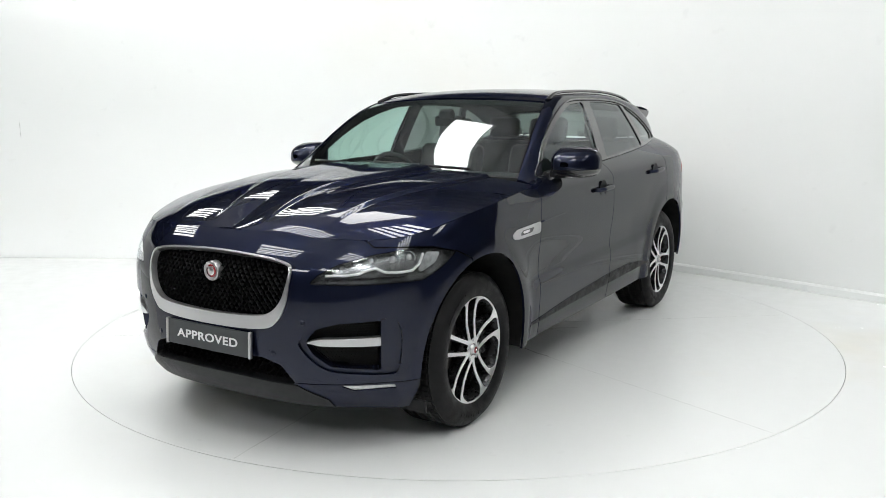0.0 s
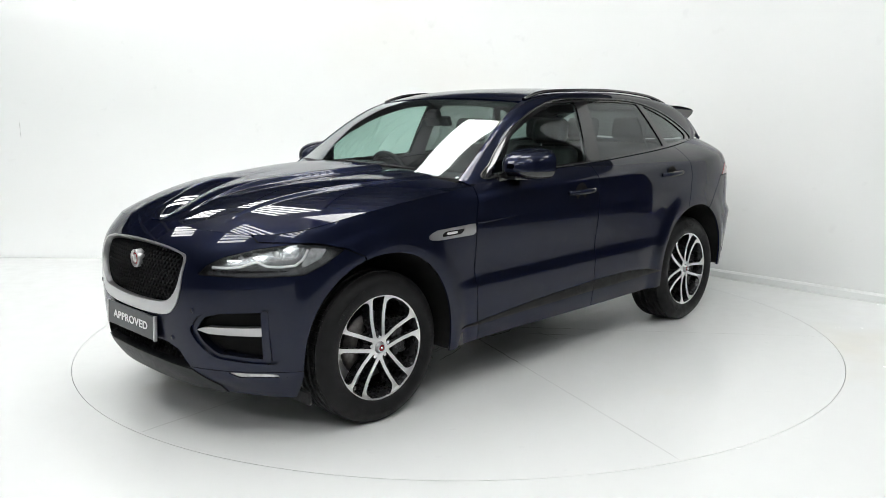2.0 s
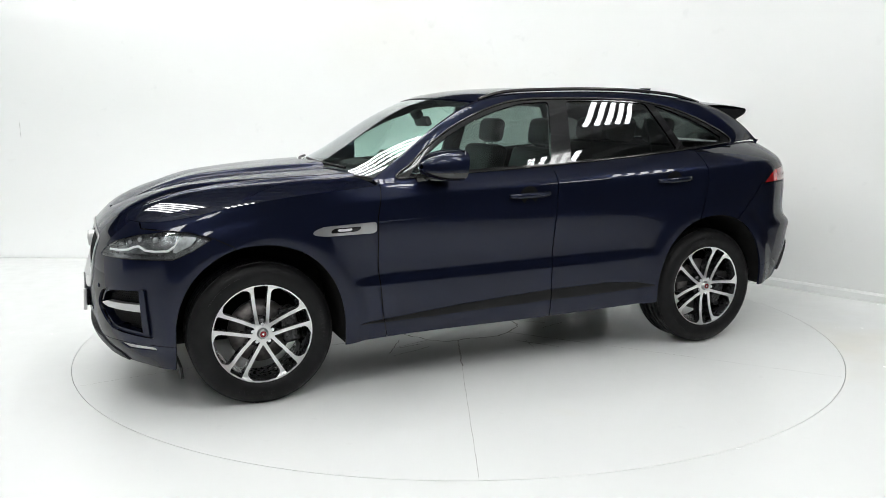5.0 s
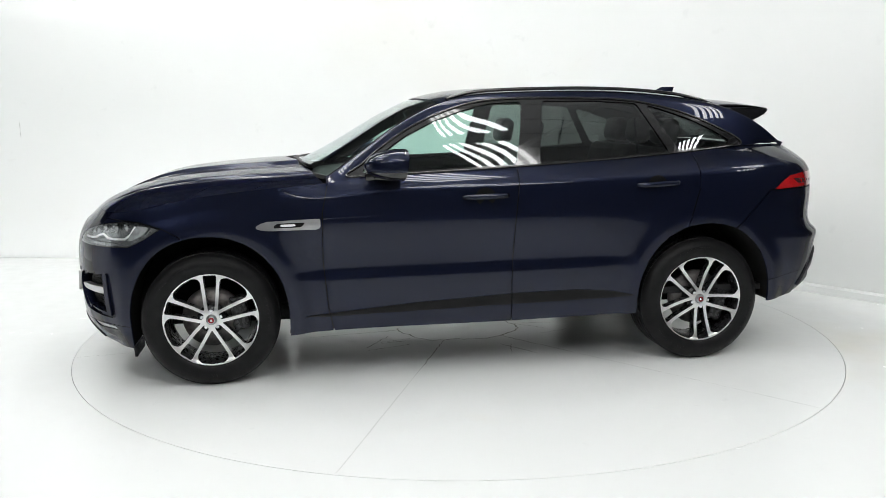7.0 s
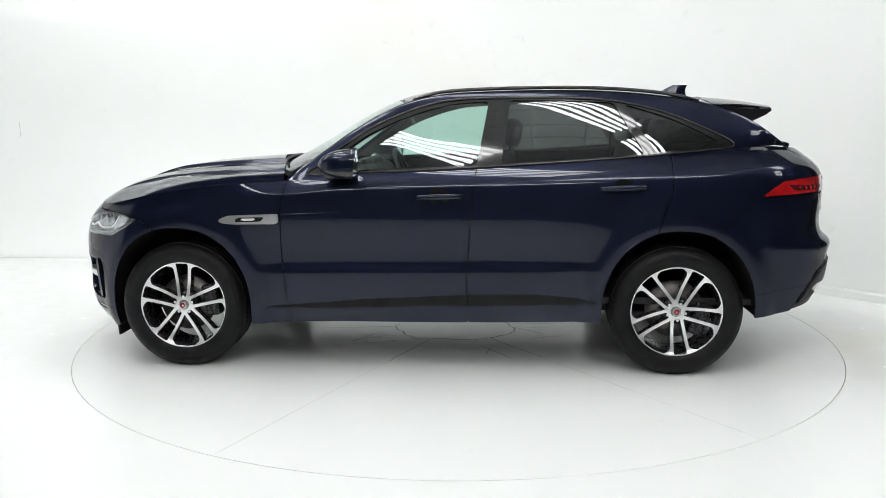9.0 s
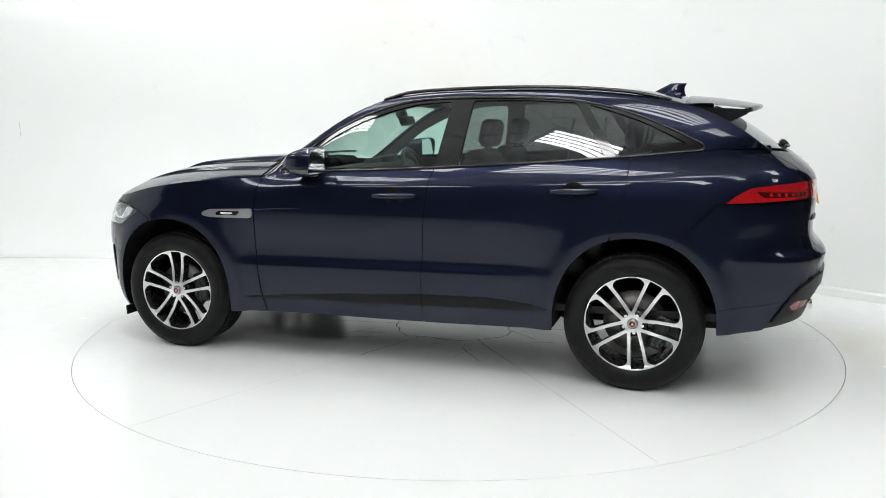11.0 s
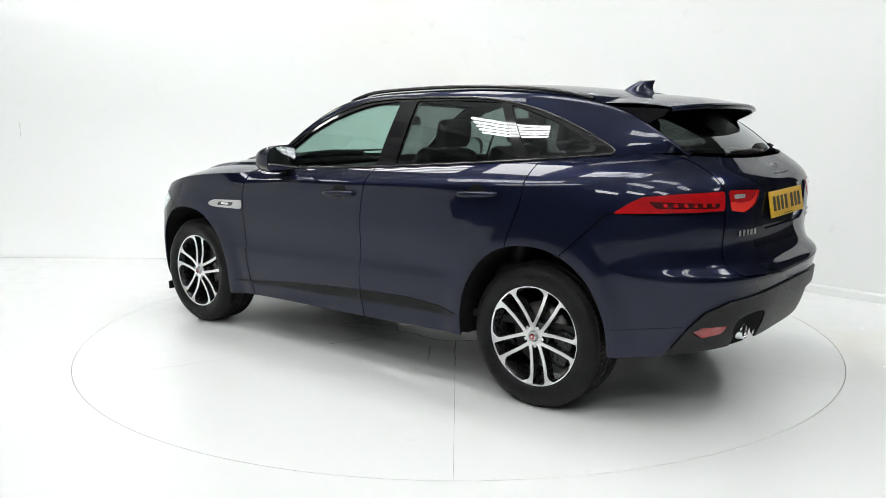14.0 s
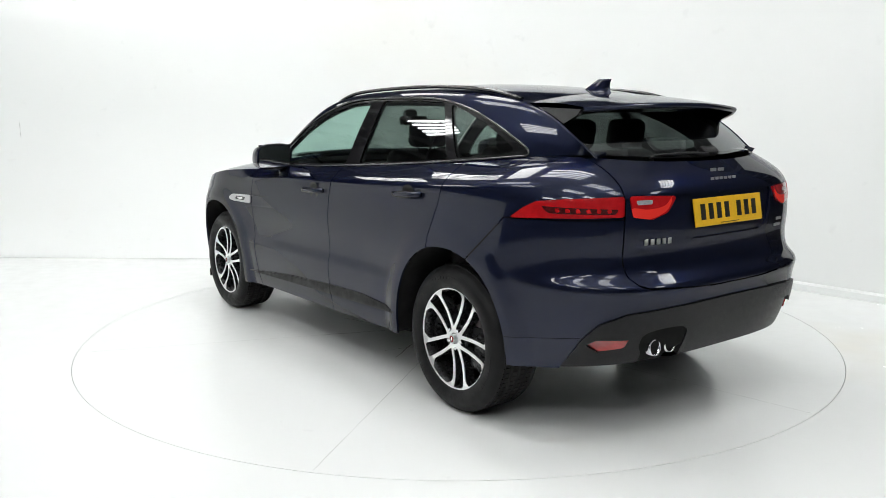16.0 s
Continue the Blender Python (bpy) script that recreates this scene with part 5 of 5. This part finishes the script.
    part("plate_holder", box(bmesh.new(), (0.44, 0.09, 0.04), (0, 0, -0.024), bevel=0.004), SATIN_BLACK, pl)


def build_trim(car, low, fd, rd, tailgate, us):
    # black strip along the sill
    st = clip(low, within(SILL_STRIP, xz, 0.0))
    for nm, poly, doors in (("sill_strip", FRONT_DOOR, fd), ("sill_strip", REAR_DOOR, rd)):
        m = clip(st, within(poly, xz, 0.003))
        for d, mm in zip(doors, (m, mirrored(m))):
            part(nm, panel(mm, depth=0.006, lift=0.005), RUBBER, d, "black rubbing strip")
    m = clip(clip(st, outside(FRONT_DOOR, xz, 0.003)), lambda V: V[:, 0] - 0.5)
    pair("sill_strip", m, RUBBER, car, "black rubbing strip", depth=0.006, lift=0.005)
    # wing vent
    poly = rounded([(1.180, 0.893), (1.125, 0.916), (0.829, 0.927), (0.829, 0.868), (1.10, 0.866), (1.165, 0.874)], 0.012)
    hole = rounded([(1.075, 0.905), (0.905, 0.908), (0.935, 0.882), (1.085, 0.880)], 0.006)
    v = clip(clip(low, within(poly, xz, 0.0)), outside(hole, xz, 0.0))
    for ob, mm in zip(pair("wing_vent", v, SATIN_SILVER, car, "satin silver vent trim on the wing", depth=0.01, lift=0.005), (0, 1)):
        h = clip(low, within(hole, xz, -0.003))
        part("vent_slot", panel(h if mm == 0 else mirrored(h), depth=0.0, lift=0.001), GLOSS_BLACK, ob, "black slot")
        bar = rounded([(1.045, 0.900), (0.955, 0.901), (0.955, 0.888), (1.045, 0.887)], 0.002)
        h = clip(low, within(bar, xz, 0.0))
        part("badge_bar", panel(h if mm == 0 else mirrored(h), depth=0.002, lift=0.003), WHITE_PRINT, ob, "pale bar in place of a badge")
    # thin crease behind the vent
    for s, d in zip((1, -1), fd):
        pts = [(0.815 - 0.33 * k / 8, (float(half_width(np.array([0.815 - 0.33 * k / 8]), np.array([0.927 + 0.012 * k / 8]))[0]) + 0.0005) * s, 0.923 + 0.014 * k / 8) for k in range(9)]
        part("door_crease", tube(pts, [0.0045 * (1 - k / 9) + 0.0004 for k in range(9)], 6), PAINT, d)
    # handles
    for i, s in enumerate((1, -1)):
        build_handle(fd[i], 0.035, -0.223, 1.025, 1.033, s)
        build_handle(rd[i], -0.988, -1.243, 1.075, 1.086, s)
    # roof rails
    for s in (1, -1):
        uu = np.linspace(0.345, 0.815, 40)
        P = skin_roof(uu, np.full_like(uu, 0.075))
        pts = []
        for k, p in enumerate(P):
            t = k / 39
            h = 0.013 * min(1.0, 9 * t, 9 * (1 - t)) + 0.001
            pts.append((p[0], p[1] * s, p[2] + h))
        part("roof_rail", tube(pts, 0.014, 10, 0.75), GLOSS_BLACK, car, "gloss black roof rail")
    # aerial fin
    def fin(u, w):
        a = u * 2 * math.pi
        fore, aft = -1.415 - 0.125 * w ** 1.3, -1.632 + 0.012 * np.sin(w * math.pi)
        x = (fore + aft) / 2 + (fore - aft) / 2 * np.cos(a)
        y = (0.034 - 0.026 * w ** 0.7) * np.sin(a) * (0.55 + 0.45 * np.abs(np.sin(a)))
        return np.stack([x, y, 1.588 + 0.076 * w], -1)
    part("aerial_fin", panel(joined(grid(fin, np.linspace(0, 1, 33), np.linspace(0, 1, 14)), grid(lambda u, w: fin(u, 1.0 + 0 * w) * np.array([1, 1, 1]) * 1.0 - np.stack([0 * u, fin(u, 1.0 + 0 * w)[..., 1] * w, 0 * u], -1), np.linspace(0, 1, 33), np.linspace(0, 1, 3))), depth=0.0, out_from=(-1.55, 0, 1.6)), PAINT, car, "blue shark fin aerial")
    # spoiler
    def lip(u, w):
        y = (u * 2 - 1) * 0.595
        e = 1 - np.abs(u * 2 - 1) ** 2.4
        xr = -1.985 - 0.075 * e
        zr = 1.515 + 0.020 * e
        xs = -1.64 - 0.03 * e
        zs = 1.536 + 0.052 * e
        # w 0..0.5 top, 0.5..0.6 rear edge, 0.6..1 underside
        top = np.clip(w / 0.5, 0, 1)
        edge = np.clip((w - 0.5) / 0.1, 0, 1)
        und = np.clip((w - 0.6) / 0.4, 0, 1)
        x = xs + (xr - xs) * top
        z = zs + (zr - zs) * (top + 0.10 * np.sin(math.pi * top)) + 0.012 * np.sin(math.pi * top)
        x = x + 0.008 * np.sin(math.pi * edge) * -1 + und * 0.235
        z = z - 0.026 * edge - und * 0.012 * np.sin(math.pi * und) - und * (0.01 + 0.005 * e)
        y2 = y * (1 - 0.02 * top)
        return np.stack([x, y2, z], -1)
    g = grid(lip, np.linspace(0, 1, 81), np.linspace(0, 1, 61))
    sp = part("spoiler", panel(g, depth=0.0, out_from=(-1.85, 0, 1.5)), PAINT, tailgate, "blue roof spoiler over the rear window")
    for s in (1, -1):
        P = [(-1.66, 1.520), (-1.985, 1.505), (-1.965, 1.478), (-1.885, 1.440), (-1.83, 1.452)]
        place = lambda a, b, d: (a, (0.572 + d + 0.03 * (1.52 - b) / 0.08 * 0.3) * s, b)
        part("spoiler_end", prism(P, place, 0.024), GLOSS_BLACK, sp, "gloss black spoiler end piece")
    part("brake_light", shade_smooth(box(bmesh.new(), (0.012, 0.30, 0.012), (-2.046, 0, 1.513), bevel=0.003)), RED_DARK, sp, "slim dark red brake light")
    # rear wiper
    bm = tube([(-2.222, -0.02, 1.292), (-2.205, 0.10, 1.300), (-2.200, 0.20, 1.300), (-2.185, 0.32, 1.298)], [0.014, 0.011, 0.009, 0.006], 8, 0.8)
    wp = part("rear_wiper", bm, SATIN_BLACK, car, "black rear wiper parked across the window")
    part("wiper_pivot", shade_smooth(box(bmesh.new(), (0.05, 0.12, 0.040), (-2.200, -0.055, 1.306), (0, -40, 0), bevel=0.014)), SATIN_BLACK, wp)
    part("wiper_blade", tube([(-2.205, -0.02, 1.283), (-2.198, 0.14, 1.285), (-2.172, 0.34, 1.289)], 0.007, 6), SATIN_BLACK, wp)
    # front wipers below the screen
    for y0, y1 in ((0.55, -0.05), (0.0, -0.58)):
        pts = []
        for k in range(9):
            w = 1 - abs(y0 + (y1 - y0) * k / 8) / 0.79
            u = 0.022 + 0.018 * k / 8
            p = skin_roof(np.array(u), np.array(w))
            pts.append((float(p[0]) + 0.005, y0 + (y1 - y0) * k / 8, float(p[2]) + 0.014))
        part("windscreen_wiper", tube(pts, 0.008, 6), SATIN_BLACK, car, "black windscreen wiper")
    # number plate with plain bars for its characters
    m = pose(-2.366, 0.0, 1.045, 90, 0, -90) @ pose(0, 0, 0, -10, 0, 0)
    plate = part("number_plate", box(bmesh.new(), (0.52, 0.128, 0.006), (0, 0, 0), bevel=0.002), PLATE_YELLOW, car, "yellow number plate with black bars")
    plate.matrix_basis = m
    for k in range(7):
        x = -0.198 + k * 0.060 + (0.034 if k > 3 else 0)
        part("character_bar", box(bmesh.new(), (0.034, 0.072, 0.002), (x, 0.002, 0.0036)), PLATE_BLACK, plate, "black bar in place of a character")
    part("maker_bar", box(bmesh.new(), (0.14, 0.004, 0.001), (0, -0.055, 0.0034)), PLATE_BLACK, plate)
    # tailgate emblems as plain bars
    def bars(name, y0, y1, z, h, n, lab):
        first = None
        for k in range(n):
            y = y0 + (y1 - y0) * (k + 0.5) / n
            w = abs(y1 - y0) / n * 0.72
            ob = part(name, box(bmesh.new(), (0.004, w, h), (tail_x(y, z) - 0.002, y, z), (0, 0, 0), bevel=0.001, segments=1), SATIN_SILVER, tailgate, lab)
    bars("emblem_bar", 0.10, -0.10, 1.188, 0.016, 6, "chrome bar in place of an emblem")
    bars("emblem_bar", 0.06, -0.06, 1.222, 0.022, 2, "chrome bar in place of an emblem")
    bars("emblem_bar", 0.545, 0.385, 0.935, 0.026, 5, "chrome bar in place of an emblem")
    bars("emblem_bar", -0.44, -0.50, 0.965, 0.014, 3, "chrome bar in place of an emblem")
    bars("emblem_bar", -0.42, -0.50, 0.935, 0.014, 3, "chrome bar in place of an emblem")
    # upright bar in the rear door window
    for s in (1, -1):
        bm = tube([(-1.052, 0.785 * s, 1.250), (-1.062, 0.715 * s, 1.40), (-1.066, 0.690 * s, 1.455)], 0.006, 6)
        part("window_bar", bm, GLOSS_BLACK, car, "thin black bar in the rear door window")
    # parking sensors
    for y, z in ((0.50, 0.62), (-0.50, 0.62), (0.36, 0.475), (-0.36, 0.475)):
        bm = lathe([(0.0, 0.002), (0.011, 0.0015), (0.0125, -0.002)], 20)
        ob = part("parking_sensor", bm, PAINT, car)
        ob.matrix_basis = pose(face_x(y, z) + 0.001, y, z, 0, 0, -90 + (12 if y > 0 else -12))


def build_underside(car, low):
    """Black inner shell that closes the joints, the wheel housings and the floor pan."""
    inner = clip(low, lambda V: arch_gap(V, 0.01))
    inner = holes(inner, (HEADLAMP, wrap_f), (FOG_VENT, wrap_f), (GRILLE_IN, yz), (LOW_GRILLE, yz))
    keep = lambda V: np.maximum(-np.minimum(inside(yz(V), PLATE_NICHE), -1.95 - V[:, 0]), -9)
    inner = clip(inner, keep)
    part("inner_shell", panel(both(inner), depth=0.0, lift=-0.016), LINER, car, "black shell behind the panel gaps")
    for ax in (AXLE_F, AXLE_R):
        for s in (1, -1):
            def tub(u, w):
                a = math.pi * (u * 1.12 - 0.06)
                c, sn = np.cos(a), np.sin(a)
                x = ax + np.sign(c) * np.abs(c) ** (2 / 2.15) * (ARCH_A + 0.004)
                z = HUB_Z + np.where(sn > 0, np.abs(sn) ** (2 / 2.15) * (ARCH_B + 0.004), sn * 0.75)
                z = np.maximum(z, low_side(x) + 0.012)
                df, dr = (front_x(z) - x) / 0.85, (x - rear_x(z)) / 0.75
                k = np.where(df < 1, (1 - (1 - df.clip(0, 1)) ** 2.75) ** (1 / 2.75), np.where(dr < 1, (1 - (1 - dr.clip(0, 1)) ** 3.3) ** (1 / 3.3), 1.0))
                y_out = half_width(x, z) * k - 0.014
                return np.stack([x, (y_out + (0.545 - y_out) * w) * s, z], -1)
            m = grid(tub, np.linspace(0, 1, 49), np.linspace(0, 1, 6))
            ob = part("wheel_housing", panel(m, depth=0.0, out_from=(ax, 0.7 * s, 0.0)), LINER, car, "black wheel housing liner")
            bm = bmesh.new()
            box(bm, (0.84, 0.02, 0.46), (ax, 0.545 * s, 0.61))
            part("housing_wall", bm, LINER, ob)
    bm = bmesh.new()
    box(bm, (1.98, 1.72, 0.05), (0.0, 0, 0.325), bevel=0.02)
    box(bm, (0.45, 1.0, 0.05), (1.90, 0, 0.285), bevel=0.02)
    box(bm, (0.95, 1.06, 0.10), (1.437, 0, 0.31), bevel=0.03)
    box(bm, (0.95, 1.06, 0.12), (-1.437, 0, 0.34), bevel=0.03)
    box(bm, (0.40, 1.1, 0.05), (-2.0, 0, 0.43), bevel=0.02)
    for x in (AXLE_F, AXLE_R):
        rod(bm, (x, -0.72, 0.36), (x, 0.72, 0.36), 0.035, n=12)
    rod(bm, (-1.0, 0.35, 0.27), (-2.25, 0.42, 0.42), 0.035, n=12)
    part("floor_pan", bm, LINER, car, "black floor pan and axles")
    # rubber flaps by the sills
    for s in (1, -1):
        part("air_flap", box(bmesh.new(), (0.015, 0.22, 0.06), (1.845, 0.78 * s, 0.212), (0, 4, 0), bevel=0.004), SATIN_BLACK, car)


def build_interior(car):
    us = np.linspace(0.01, 0.97, 120)
    roof_in = both(grid(skin_roof, np.linspace(0.335, 0.862, 50), np.linspace(0, 1, 24)))
    part("headlining", panel(roof_in, depth=0.0, lift=-0.026), LINING, car, "grey cloth headlining")
    side = grid(skin_side, us, np.linspace(0.0, 1, 40))
    m = holes(side, (PANE_FRONT, xz), (PANE_REAR, xz), (PANE_QUARTER, xz))
    m = clip(m, lambda V: V[:, 2] - 1.19 + 0 * V[:, 0])
    pair("pillar_lining", m, LINING, car, "grey pillar lining", depth=0.0, lift=-0.030)
    bm = bmesh.new()
    box(bm, (0.50, 1.56, 0.30), (0.62, 0, 0.98), (0, 6, 0), bevel=0.08, segments=3)
    box(bm, (0.16, 0.36, 0.10), (0.52, -0.37, 1.13), (0, 10, 0), bevel=0.03)
    dash = part("dashboard", shade_smooth(bm), DASH, car, "black dashboard")
    part("dash_screen", shade_smooth(box(bmesh.new(), (0.02, 0.24, 0.12), (0.385, 0, 1.04), (0, -12, 0), bevel=0.008)), GLOSS_BLACK, dash, "dark centre display")
    bm = bmesh.new()
    pts = [(0.0, 0.185 * math.cos(2 * math.pi * k / 36), 0.185 * math.sin(2 * math.pi * k / 36)) for k in range(36)]
    bm = tube(pts, 0.015, 10, 1.0, closed=True)
    box(bm, (0.03, 0.34, 0.035), (0.01, 0, 0.0), bevel=0.008)
    box(bm, (0.05, 0.12, 0.11), (0.01, 0, -0.01), bevel=0.02)
    rod(bm, (0.02, 0, 0), (0.30, 0, -0.0), 0.03, n=12)
    sw = part("steering_wheel", shade_smooth(bm, 50), SATIN_BLACK, car, "black steering wheel")
    sw.matrix_basis = pose(0.26, -0.37, 1.06, 0, 22, 0)
    for y in (-0.37, 0.37):
        build_seat(-0.05, y, car)
    for y in (-0.42, 0.0, 0.42):
        build_seat(-0.92, y, car, True)
    part("centre_console", shade_smooth(box(bmesh.new(), (0.95, 0.22, 0.30), (0.05, 0, 0.60), bevel=0.04)), DASH, car, "black centre console")
    part("cabin_floor", box(bmesh.new(), (3.0, 1.66, 0.04), (-0.55, 0, 0.42)), DASH, car)
    part("parcel_shelf", shade_smooth(box(bmesh.new(), (0.55, 1.20, 0.03), (-1.62, 0, 1.10), bevel=0.01)), DASH, car, "black load cover")
    bm = box(bmesh.new(), (0.04, 0.22, 0.065), (0.18, 0, 1.44), (0, 20, 0), bevel=0.015)
    box(bm, (0.06, 0.10, 0.06), (0.22, 0, 1.485), (0, 30, 0), bevel=0.02)
    part("rear_view_mirror", shade_smooth(bm), SATIN_BLACK, car, "black rear view mirror")


# ================= build =================
build_studio()
disc = build_turntable()
build_lights()
car = build_car()


def motions():
    times = [k * 0.5 for k in range(33)]
    walk(car, [(t, pose(0, 0, 0, 0, 0, turn_at(t)) @ pose(CAR_OFF[0], CAR_OFF[1], 0)) for t in times])
    walk(disc, [(t, pose(0, 0, 0, 0, 0, turn_at(t))) for t in times])


motions()
